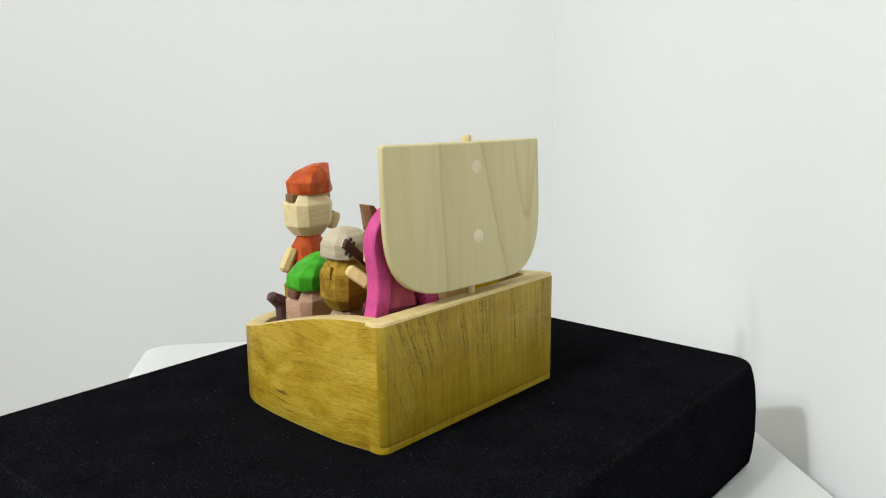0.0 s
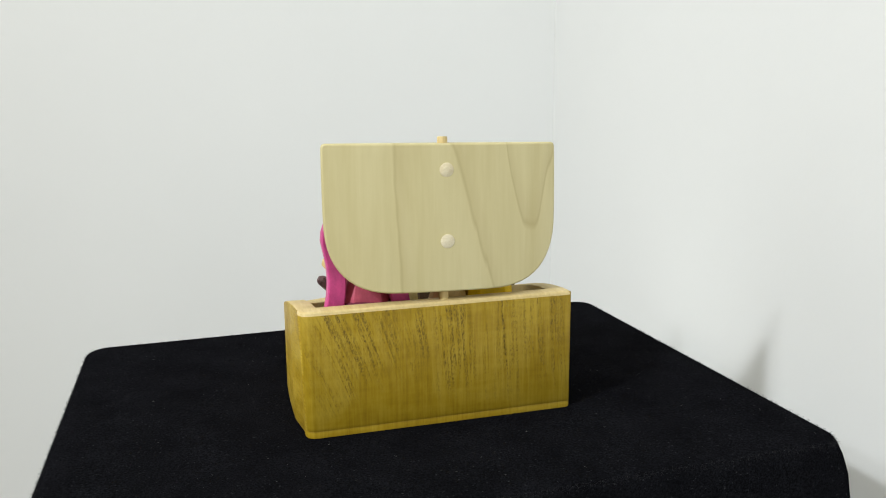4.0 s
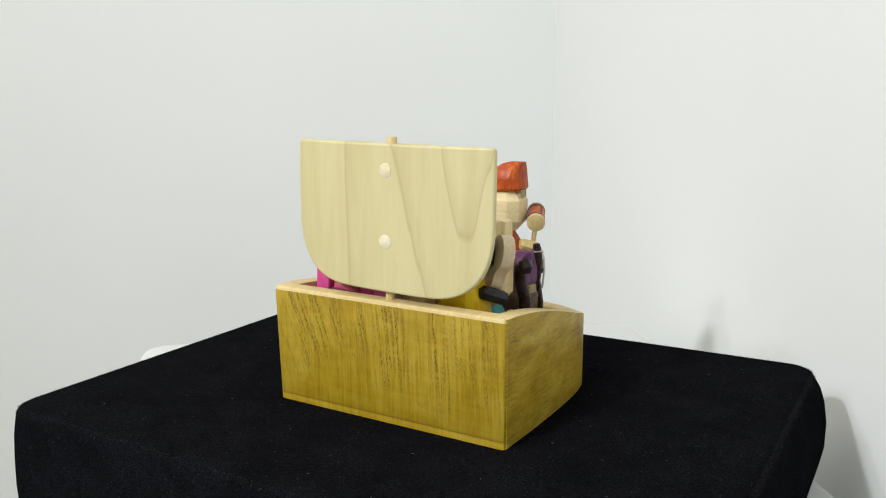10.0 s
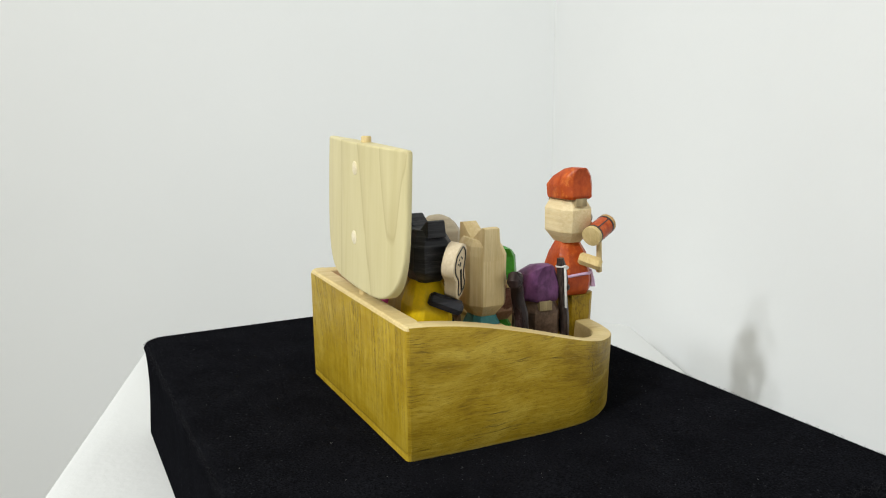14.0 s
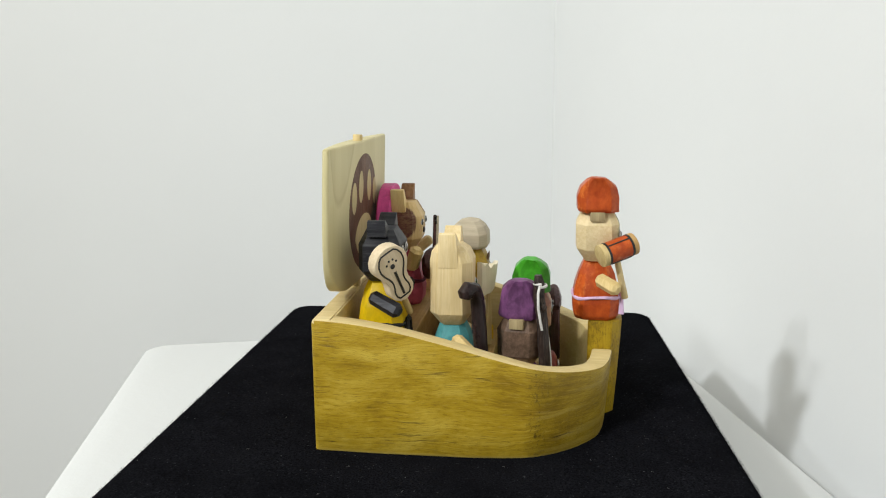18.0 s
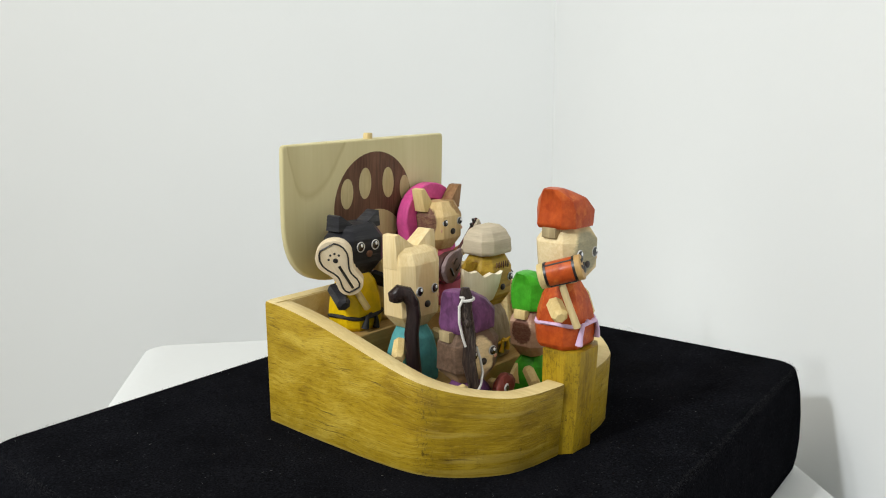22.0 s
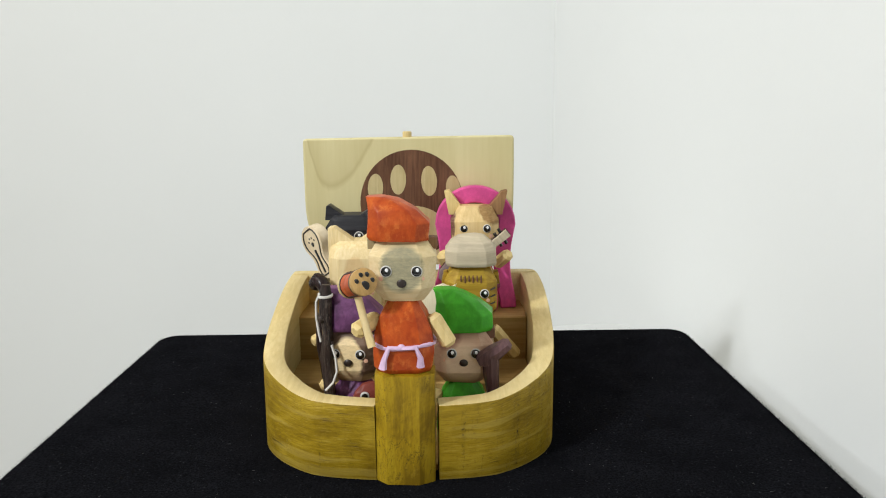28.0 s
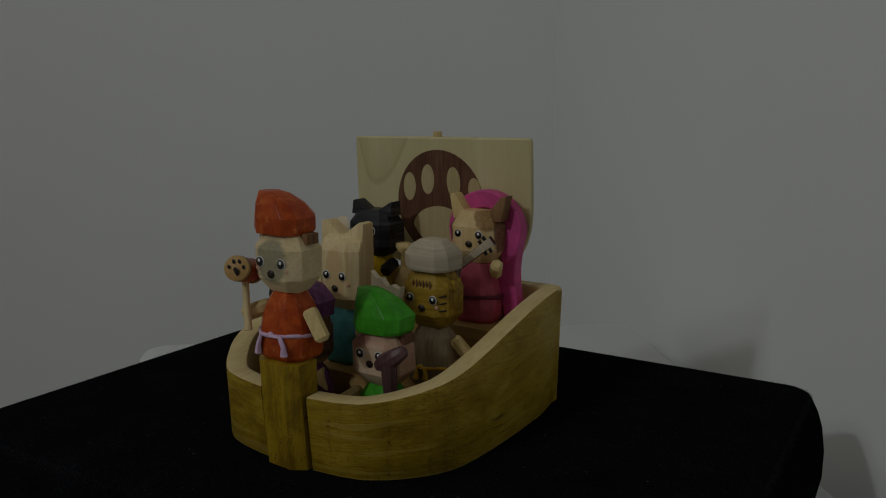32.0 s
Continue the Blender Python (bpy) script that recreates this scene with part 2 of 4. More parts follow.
def plain(name, colour, rough=0.4, vary=0.15, coat=0.0):
    mat = bpy.data.materials.new(name)
    tree, bsdf = nodes_of(mat)
    n = noise_tex(tree, coords(tree, (300, 300, 300)), 1, 4)
    col = ramp(tree, n, ((0.3, tuple(c * (1 - vary) for c in colour)), (0.7, colour)))
    link(tree, col, bsdf.inputs["Base Color"])
    bsdf.inputs["Roughness"].default_value = rough
    bsdf.inputs["Coat Weight"].default_value = coat
    bump(tree, bsdf, n, 0.1, 0.0003)
    return mat


def wall_paint(name, colour, relief=0.08):
    mat = bpy.data.materials.new(name)
    tree, bsdf = nodes_of(mat)
    big = noise_tex(tree, coords(tree, (1.5, 1.5, 1.5)), 1, 3)
    fine = noise_tex(tree, coords(tree, (160, 160, 160)), 1, 4)
    link(tree, ramp(tree, big, ((0.3, tuple(c * 0.97 for c in colour)), (0.7, colour))), bsdf.inputs["Base Color"])
    bsdf.inputs["Roughness"].default_value = 0.75
    bump(tree, bsdf, fine, relief, 0.001)
    return mat


def felt():
    mat = bpy.data.materials.new("black_felt")
    tree, bsdf = nodes_of(mat)
    fine = noise_tex(tree, coords(tree, (900, 900, 900)), 1, 6, 0.7)
    big = noise_tex(tree, coords(tree, (35, 35, 35)), 1, 4, 0.6)
    nap = calc(tree, "MULTIPLY", ramp(tree, fine, ((0.38, grey(0)), (0.66, grey(1)))), ramp(tree, big, ((0.25, grey(0.35)), (0.70, grey(1)))))
    col = mix(tree, nap, (0.0027, 0.0028, 0.0034), (0.0138, 0.0144, 0.0174))
    lint = noise_tex(tree, coords(tree, (620, 620, 620)), 1, 2, 0.5)
    col = mix(tree, ramp(tree, lint, ((0.66, grey(0)), (0.78, grey(1)))), col, (0.034, 0.035, 0.038))
    link(tree, col, bsdf.inputs["Base Color"])
    bsdf.inputs["Roughness"].default_value = 0.95
    bsdf.inputs["Specular IOR Level"].default_value = 0.0
    bump(tree, bsdf, calc(tree, "ADD", fine, big), 0.6, 0.0012)
    return mat


def sail_wood(name, tip, lines):
    """Pale poplar with growth lines: one straight, one slanting, one tongue-shaped."""
    mat = bpy.data.materials.new(name)
    tree, bsdf = nodes_of(mat)
    light, dark, line = (0.635, 0.562, 0.31), (0.55, 0.475, 0.235), (0.40, 0.32, 0.14)
    fine = noise_tex(tree, coords(tree, (500, 500, 22)), 1, 5, 0.6, 0.2)
    wide = noise_tex(tree, coords(tree, (55, 55, 7)), 1, 3, 0.5, 0.6)
    col = ramp(tree, calc(tree, "ADD", calc(tree, "MULTIPLY", fine, 0.28), calc(tree, "MULTIPLY", wide, 0.72)), ((0.3, dark), (0.65, light)))
    tc = tree.nodes.new("ShaderNodeTexCoord")
    sx = tree.nodes.new("ShaderNodeSeparateXYZ")
    link(tree, tc.outputs["Object"], sx.inputs[0])
    wob = calc(tree, "MULTIPLY", calc(tree, "SUBTRACT", wide, 0.5), 0.012)
    x = calc(tree, "ADD", calc(tree, "MULTIPLY", sx.outputs["X"], 1.0), wob)
    z = sx.outputs["Z"]
    d1 = calc(tree, "ADD", x, calc(tree, "MULTIPLY", calc(tree, "SUBTRACT", z, 0.12), 0.02))
    d1 = calc(tree, "ADD", d1, 0.0205)
    d2 = calc(tree, "ADD", x, calc(tree, "MULTIPLY", calc(tree, "SUBTRACT", z, 0.12), 0.29))
    d2 = calc(tree, "SUBTRACT", d2, 0.0235)
    px = calc(tree, "SUBTRACT", x, 0.058)
    px = calc(tree, "ADD", calc(tree, "MULTIPLY", calc(tree, "MINIMUM", px, 0.0), 1.0 if lines else 0.42), calc(tree, "MAXIMUM", px, 0.0))
    d3 = calc(tree, "SUBTRACT", calc(tree, "SUBTRACT", z, tip), calc(tree, "MULTIPLY", calc(tree, "MULTIPLY", px, px), 215.0))
    d3 = calc(tree, "MULTIPLY", d3, 0.35)
    for d in (d1, d2, d3)[0 if lines else 2:]:
        k = calc(tree, "ADD", calc(tree, "MULTIPLY", d, 30.0), 0.5)
        col = mix(tree, ramp(tree, k, ((0.46, grey(0)), (0.5, grey(0.55)), (0.535, grey(0.25)), (0.75, grey(0)))), col, line)
    link(tree, col, bsdf.inputs["Base Color"])
    bsdf.inputs["Roughness"].default_value = 0.5
    bump(tree, bsdf, fine, 0.2, 0.0004)
    return mat


WALL = wall_paint("wall_paint", (0.806, 0.816, 0.806))
PLINTH = wall_paint("plinth_paint", (0.705, 0.715, 0.705), 0.3)
FLOOR = plain("grey_floor", (0.45, 0.44, 0.42), 0.5)
FELT = felt()
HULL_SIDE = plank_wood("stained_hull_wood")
HULL_STERN = sawn_wood("stained_stern_wood")
HULL_POST = hull_wood("stained_post_wood", "Z", (0.43, 0.285, 0.016), (0.335, 0.212, 0.010), (0.20, 0.12, 0.007), 0.42, 0.8, (1, 1, 0.1), 0.7)
RIM = wood("pale_rim_wood", (0.72, 0.58, 0.29), (0.62, 0.475, 0.21), "Y", 500, 0.55)
DECK = wood("deck_wood", (0.49, 0.315, 0.115), (0.37, 0.218, 0.066), "X", 500, 0.55)
SAIL = sail_wood("sail_wood", 0.114, True)
SAIL_FRONT = sail_wood("sail_wood_front", 0.131, False)
MAPLE = wood("pale_carved_wood", (0.77, 0.595, 0.285), (0.66, 0.485, 0.20), "Z", 600, 0.5)
WHITE_MAPLE = wood("whitish_carved_wood", (0.82, 0.665, 0.385), (0.70, 0.53, 0.26), "Z", 600, 0.5)
DOWEL = wood("dowel_wood", (0.70, 0.55, 0.27), (0.52, 0.38, 0.15), "Z", 600, 0.5)
BROWN_DISC = wood("brown_disc_wood", (0.55, 0.35, 0.14), (0.44, 0.26, 0.09), "Z", 600, 0.45)
PIN = wood("pin_end_grain", (0.86, 0.78, 0.58), (0.74, 0.64, 0.42), "Y", 600, 0.55)
WALNUT = wood("walnut_inlay", (0.175, 0.085, 0.048), (0.085, 0.038, 0.02), "Z", 700, 0.5)
INLAY = wood("pale_inlay", (0.58, 0.48, 0.26), (0.48, 0.38, 0.18), "Z", 600, 0.5)
BLACK = plain("black_paint", (0.012, 0.011, 0.011), 0.35)
EYE_WHITE = plain("eye_white", (0.62, 0.60, 0.57), 0.4)
EYE_BLACK = plain("eye_black", (0.006, 0.006, 0.006), 0.12, 0.1, 0.6)
GLINT = plain("eye_glint", (0.9, 0.9, 0.9), 0.3)
NOSE = plain("nose_brown", (0.022, 0.012, 0.009), 0.4)
BLUSH = plain("pink_blush", (0.74, 0.42, 0.28), 0.6)
ORANGE = wood("orange_stain", (0.58, 0.108, 0.018), (0.34, 0.045, 0.010), "I", 420, 0.36, 0.75, (0.78, 0.26, 0.055))
GREEN = paint("green_paint", (0.075, 0.46, 0.028), 0.36, 0.4)
PURPLE = paint("purple_stain", (0.235, 0.085, 0.225), 0.45, 0.65)
YELLOW = paint("yellow_paint", (0.86, 0.57, 0.006), 0.40, 0.25)
TURQUOISE = paint("turquoise_stain", (0.11, 0.41, 0.42), 0.5, 0.35)
PINK = paint("pink_robe", (0.68, 0.13, 0.20), 0.5, 0.3)
MAGENTA = paint("magenta_paint", (0.80, 0.105, 0.35), 0.40, 0.30)
CAT_BLACK = wood("black_carved_paint", (0.030, 0.030, 0.035), (0.010, 0.010, 0.013), "H", 420, 0.42, 0.7, (0.13, 0.125, 0.125))
GREY_HAT = wood("greyed_hat_wood", (0.60, 0.515, 0.37), (0.44, 0.375, 0.27), "H", 420, 0.6, 0.45, (0.28, 0.25, 0.215))
ROBE_TAN = wood("robe_grey_wood", (0.42, 0.33, 0.22), (0.26, 0.19, 0.11), "Z", 420, 0.55)
WHITE_FAN = wood("white_fan_wood", (0.83, 0.745, 0.57), (0.74, 0.64, 0.45), "Z", 500, 0.55)
PALE_FAN = wood("fan_wood", (0.80, 0.68, 0.50), (0.68, 0.55, 0.36), "Z", 500, 0.55)
BARK = wood("dark_bark", (0.055, 0.035, 0.028), (0.012, 0.009, 0.009), "V", 700, 0.42, 0.55, (0.25, 0.20, 0.16))
STAFF = wood("dark_staff_wood", (0.042, 0.024, 0.022), (0.014, 0.009, 0.009), "Z", 600, 0.28)
STAFF_BROWN = wood("plum_brown_wood", (0.15, 0.082, 0.085), (0.07, 0.036, 0.036), "Z", 600, 0.42)
PLUM = wood("plum_wood", (0.10, 0.04, 0.035), (0.05, 0.02, 0.018), "Z", 600, 0.4)
STRING = plain("white_string", (0.72, 0.70, 0.66), 0.85, 0.25)
LILAC = plain("lilac_cord", (0.72, 0.50, 0.70), 0.85, 0.2)
YELLOW_CORD = plain("yellow_cord", (0.72, 0.42, 0.02), 0.8)
BLACK_CORD = plain("black_cord", (0.010, 0.009, 0.009), 0.7)
PLUM_CORD = plain("plum_cord", (0.16, 0.02, 0.05), 0.8)
RED_FISH = paint("red_fish_stain", (0.26, 0.055, 0.04), 0.45, 0.5)
GREY_BIWA = wood("greyed_lute_wood", (0.34, 0.26, 0.25), (0.20, 0.14, 0.14), "Z", 420, 0.55)
CUB_EAR = wood("grey_tan_ear", (0.48, 0.38, 0.21), (0.30, 0.23, 0.12), "Z", 500, 0.55)
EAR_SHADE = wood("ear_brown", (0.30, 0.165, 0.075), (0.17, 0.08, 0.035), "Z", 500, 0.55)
BROWN = wood("brown_carved", (0.20, 0.10, 0.062), (0.11, 0.05, 0.03), "Z", 420, 0.5)

HEAD_GREYFACE = wood("head_grey_face", (0.80, 0.66, 0.40), (0.69, 0.54, 0.29), "X", 600, 0.5,
                     patch=[((0, 13, 51.0), (11.2, 9, 13.0), (0.29, 0.265, 0.17), 0.2)])
HEAD_PINKWOOD = wood("head_pinkish_wood", (0.58, 0.38, 0.26), (0.46, 0.27, 0.18), "X", 420, 0.5,
                     patch=[((0, 12, 45), (13, 9, 14), (0.74, 0.56, 0.38), 0.4), ((9, 9, 60), (9, 11, 8), (0.27, 0.13, 0.09), 0.3), ((15.5, 0.5, 49.5), (6, 7, 8), (0.13, 0.05, 0.032), 0.12)])
HEAD_BROWNCAP = wood("head_brown_sides", (0.19, 0.12, 0.08), (0.09, 0.055, 0.036), "X", 420, 0.5,
                     patch=[((0.5, 14, 46), (8.8, 10, 15), (0.83, 0.65, 0.37), 0.15), ((0, 0, 36), (17, 13, 7), (0.6, 0.42, 0.23), 0.4)])
HEAD_TALL = wood("head_tall_pale", (0.82, 0.665, 0.385), (0.70, 0.53, 0.26), "Z", 600, 0.5,
                 patch=[((0, 13.5, 55), (8.6, 3.6, 21), (0.66, 0.47, 0.235), 0.12)])
HEAD_TABBY = wood("head_tabby", (0.50, 0.335, 0.04), (0.25, 0.14, 0.015), "X", 260, 0.42, 0.6, (0.035, 0.02, 0.004))
HEAD_CALICO = wood("head_calico", (0.76, 0.57, 0.29), (0.63, 0.44, 0.19), "Z", 500, 0.5,
                   patch=[((-11, 7, 67), (9.5, 13, 12.5), (0.28, 0.16, 0.06), 0.12), ((15.5, 1, 54.5), (7, 10.5, 11.5), (0.13, 0.055, 0.042), 0.12), ((14, -12, 54), (9, 8, 14), (0.14, 0.06, 0.04), 0.3), ((-17, -1, 56), (5, 12, 20), (0.20, 0.10, 0.05), 0.2)])


# ---- mesh builder: millimetres ----
class Build:
    def __init__(self):
        self.bm, self.mats = bmesh.new(), []

    def slot(self, mat):
        if mat not in self.mats:
            self.mats.append(mat)
        return self.mats.index(mat)

    def take(self, bm, mat, m=None, bevel=0.0, segments=2):
        if bevel:
            bmesh.ops.bevel(bm, geom=list(bm.edges), offset=bevel, segments=segments, profile=0.6, affect="EDGES", clamp_overlap=True)
        if m is not None:
            bm.transform(m)
        bmesh.ops.recalc_face_normals(bm, faces=bm.faces)
        k = self.slot(mat)
        for f in bm.faces:
            f.material_index = k
        me = bpy.data.meshes.new("piece")
        bm.to_mesh(me)
        bm.free()
        self.bm.from_mesh(me)
        bpy.data.meshes.remove(me)
        return self

    def loft(self, rings, mat, m=None, bevel=0.5, cap=True, smooth=False):
        """rings: lists of the same number of points."""
        bm = bmesh.new()
        vs = [[bm.verts.new(p) for p in ring] for ring in rings]
        n = len(vs[0])
        for a, b in zip(vs, vs[1:]):
            for i in range(n):
                bm.faces.new((a[i], a[(i + 1) % n], b[(i + 1) % n], b[i]))
        if cap:
            bm.faces.new(vs[0][::-1])
            bm.faces.new(vs[-1])
        return self.take(bm, mat, m, bevel)

    def head(self, z0, z1, hw, hd, mat, seed, chamfer=0.40):
        """A carved head: a block with all its edges broadly cut away."""
        h = z1 - z0
        return self.carved([(z0, hw * 0.60, hd * 0.58), (z0 + h * 0.24, hw * 0.98, hd * 0.98), (z0 + h * 0.72, hw, hd), (z1, hw * 0.66, hd * 0.62)], mat, None, chamfer, 0.5, 0.35, seed)

    def carved(self, levels, mat, m=None, chamfer=0.35, jitter=0.0, bevel=0.45, seed=1):
        """A knife-carved block: octagons (z, half width, half depth[, shift y]) stacked up."""
        rnd = random.Random(seed)
        rings = []
        for lev in levels:
            z, hw, hd = lev[:3]
            sy = lev[3] if len(lev) > 3 else 0
            sx = lev[4] if len(lev) > 4 else 0
            c = chamfer
            pts = [(hw, -hd * (1 - c)), (hw, hd * (1 - c)), (hw * (1 - c), hd), (-hw * (1 - c), hd),
                   (-hw, hd * (1 - c)), (-hw, -hd * (1 - c)), (-hw * (1 - c), -hd), (hw * (1 - c), -hd)]
            rings.append([(x + sx + rnd.uniform(-jitter, jitter), y + sy + rnd.uniform(-jitter, jitter), z + rnd.uniform(-jitter, jitter) * 0.6) for x, y in pts])
        return self.loft(rings, mat, m, bevel)

    def prism(self, outline, depth, mat, m=None, bevel=0.4):
        """An outline in x, z drawn out along y, from 0 to depth."""
        bm = bmesh.new()
        a = [bm.verts.new((x, 0, z)) for x, z in outline]
        b = [bm.verts.new((x, depth, z)) for x, z in outline]
        n = len(a)
        for i in range(n):
            bm.faces.new((a[i], a[(i + 1) % n], b[(i + 1) % n], b[i]))
        bm.faces.new(a[::-1])
        bm.faces.new(b)
        if bevel:
            rim = [e for e in bm.edges if abs(e.verts[0].co.y - e.verts[1].co.y) < 1e-6]
            bmesh.ops.bevel(bm, geom=rim, offset=bevel, segments=2, profile=0.6, affect="EDGES", clamp_overlap=True)
        return self.take(bm, mat, m)

    def tube(self, path, radii, mat, sides=8, rough=0.0, seed=3, flat=1.0):
        """A round bar along a path; radii one for each point, or one for all."""
        rnd = random.Random(seed)
        if isinstance(radii, (int, float)):
            radii = [radii] * len(path)
        path = [Vector(p) for p in path]
        rings, side = [], None
        for i, p in enumerate(path):
            d = (path[min(i + 1, len(path) - 1)] - path[max(i - 1, 0)]).normalized()
            if side is None:
                side = d.orthogonal().normalized()
            side = (side - d * side.dot(d)).normalized()
            up = d.cross(side)
            rings.append([p + (side * math.cos(a) + up * flat * math.sin(a)) * (radii[i] * (1 + rnd.uniform(-rough, rough)))
                          for a in [2 * math.pi * k / sides for k in range(sides)]])
        return self.loft(rings, mat, None, 0)

    def ball(self, centre, radii, mat, rings=8, sides=14):
        bm = bmesh.new()
        bmesh.ops.create_uvsphere(bm, u_segments=sides, v_segments=rings, radius=1)
        return self.take(bm, mat, Matrix.Translation(centre) @ Matrix.Diagonal((*radii, 1)))

    def done(self, name, parent=None, sharp=32, flat=False):
        me = bpy.data.meshes.new(name)
        self.bm.transform(Matrix.Scale(0.001, 4))
        self.bm.to_mesh(me)
        self.bm.free()
        for mat in self.mats:
            me.materials.append(mat)
        if not flat:
            me.shade_smooth()
            me.set_sharp_from_angle(angle=radians(sharp))
        ob = new(name, me)
        if parent is not None:
            ob.parent = parent
        return ob


def rider(ob, x, y, z, rz=0.0, rx=0.0, ry=0.0):
    """Puts a thing on the turntable at a place in millimetres."""
    m = pose(x * 0.001, y * 0.001, z * 0.001, rx, ry, rz)
    RIDERS.append((ob, m))
    return ob


def slab(name, corners, z0, z1, mat):
    """A level slab over a plan outline, metres."""
    bm = bmesh.new()
    a = [bm.verts.new((x, y, z0)) for x, y in corners]
    b = [bm.verts.new((x, y, z1)) for x, y in corners]
    n = len(a)
    for i in range(n):
        bm.faces.new((a[i], a[(i + 1) % n], b[(i + 1) % n], b[i]))
    bm.faces.new(a[::-1])
    bm.faces.new(b)
    bmesh.ops.recalc_face_normals(bm, faces=bm.faces)
    me = bpy.data.meshes.new(name)
    bm.to_mesh(me)
    bm.free()
    me.materials.append(mat)
    return new(name, me)


def curve_at(x, table):
    return float(np.interp(x, [p[0] for p in table], [p[1] for p in table]))


# ---- the room ----
ALONG = Vector((0.0717, -0.9974))      # the right-hand wall's direction
ACROSS = Vector((-0.9974, -0.0717))    # the back wall's direction
CORNER = Vector((0.2470, 0.9750))


def plan(a, b):
    p = CORNER + ALONG * a + ACROSS * b
    return (p.x, p.y)


FLOOR_Z, CEILING_Z, TOP_Z = -0.98, 2.02, -0.08
tagged(slab("wall_east", [plan(-0.1, -0.1), plan(3.6, -0.1), plan(3.6, 0), plan(0, 0), plan(-0.1, 0)], FLOOR_Z, CEILING_Z, WALL), "smooth white painted gallery wall", "wall", kind="structure")
tagged(slab("wall_north", [plan(-0.1, 0.0), plan(0, 0), plan(0, 3.4), plan(-0.1, 3.4)], FLOOR_Z, CEILING_Z, WALL), "smooth white painted back wall", "wall", kind="structure")
tagged(slab("wall_west", [plan(-0.1, 3.4), plan(3.6, 3.4), plan(3.6, 3.5), plan(-0.1, 3.5)], FLOOR_Z, CEILING_Z, WALL), "plain white painted wall", "wall", kind="structure")
tagged(slab("wall_south", [plan(3.6, -0.1), plan(3.7, -0.1), plan(3.7, 3.5), plan(3.6, 3.5)], FLOOR_Z, CEILING_Z, WALL), "plain white painted wall", "wall", kind="structure")
tagged(slab("floor", [plan(-0.1, -0.1), plan(3.7, -0.1), plan(3.7, 3.5), plan(-0.1, 3.5)], FLOOR_Z - 0.05, FLOOR_Z, FLOOR), "plain grey floor", "floor", kind="structure")
tagged(slab("ceiling", [plan(-0.1, -0.1), plan(3.7, -0.1), plan(3.7, 3.5), plan(-0.1, 3.5)], CEILING_Z, CEILING_Z + 0.05, WALL), "plain white ceiling", "ceiling", kind="structure")


def rounded(corners, radius, steps=6):
    """A polygon's outline with its corners rounded."""
    out, n = [], len(corners)
    for i in range(n):
        p, a, b = Vector(corners[i]), Vector(corners[i - 1]), Vector(corners[(i + 1) % n])
        u, v = (a - p).normalized(), (b - p).normalized()
        half = u.angle(v) / 2
        cut = radius / math.tan(half)
        mid = p + (u + v).normalized() * (radius / math.sin(half))
        s, e = p + u * cut - mid, p + v * cut - mid
        for k in range(steps + 1):
            w = s.lerp(e, k / steps).normalized() * radius
            out.append(tuple(mid + w))
    return out


def inset(corners, d):
    n, out = len(corners), []
    c = sum((Vector(p) for p in corners), Vector((0, 0))) / n
    for i in range(n):
        p, a, b = Vector(corners[i]), Vector(corners[i - 1]), Vector(corners[(i + 1) % n])
        u, v = (a - p).normalized(), (b - p).normalized()
        w = (u + v).normalized() * (d / math.sin(u.angle(v) / 2))
        out.append(tuple(p + w))
    return out


def block(name, corners, levels, radius, mat, parent=None):
    """A block with soft edges: levels are (z, inset[, corner radius]), millimetres."""
    b = Build()
    b.loft([[(x, y, z) for x, y in rounded(inset(corners, d), max(1.5, (r[0] if r else radius) - d * 0.6))] for z, d, *r in levels], mat, None, 0)
    return b.done(name, parent, 50)


plinth_corners = [(-295, 374), (247, 437), (285, -57), (298, -337), (-210, -384)]
plinth = block("plinth", plinth_corners, [(-980, 0), (-82.2, 0), (-81.4, 0.5), (-80.1, 1.5), (-79.2, 4.0)], 24, PLINTH)
tagged(plinth, "white painted plinth standing against the wall", "plinth", kind="structure")

cloth = new("cloth_covered_block")
tagged(cloth, "square block covered in fuzzy black felt on a white plinth", "display block")
CLOTH = [(210, -133), (206, 190), (-218, 165), (-208, -148.5)]
SLACK = [(6.0, 1.0), (7.5, -2.0), (-2.0, 1.0), (-7.5, 5.5)]     # the cloth stands off at the corners, lower down


def draped(name, levels, parent):
    rings = []
    for z, d, *r in levels:
        k = math.sin(math.pi * min(1.0, max(0.0, z / 76))) ** 0.6
        low = [(x + sx * k, y + sy * k) for (x, y), (sx, sy) in zip(CLOTH, SLACK)]
        rings.append([(x, y, z) for x, y in rounded(inset(low, d), max(1.5, (r[0] if r else 15) - d * 0.6))])
    b = Build()
    b.loft(rings, FELT, None, 0)
    return b.done(name, parent, 50)


draped("felt_cover", [(0, 3), (4, 0, 8), (12, -1.0, 8), (26, -1.4, 7), (44, -1.2, 8), (60, -0.7, 10), (70, -0.1, 13), (77.0, 0.6), (80.0, 2.6), (81.4, 5.2), (82.0, 9), (82.0, 18), (81.4, 40), (80.5, 75), (80.0, 110), (79.9, 135)], cloth)
rider(cloth, 0, 0, -79.2)


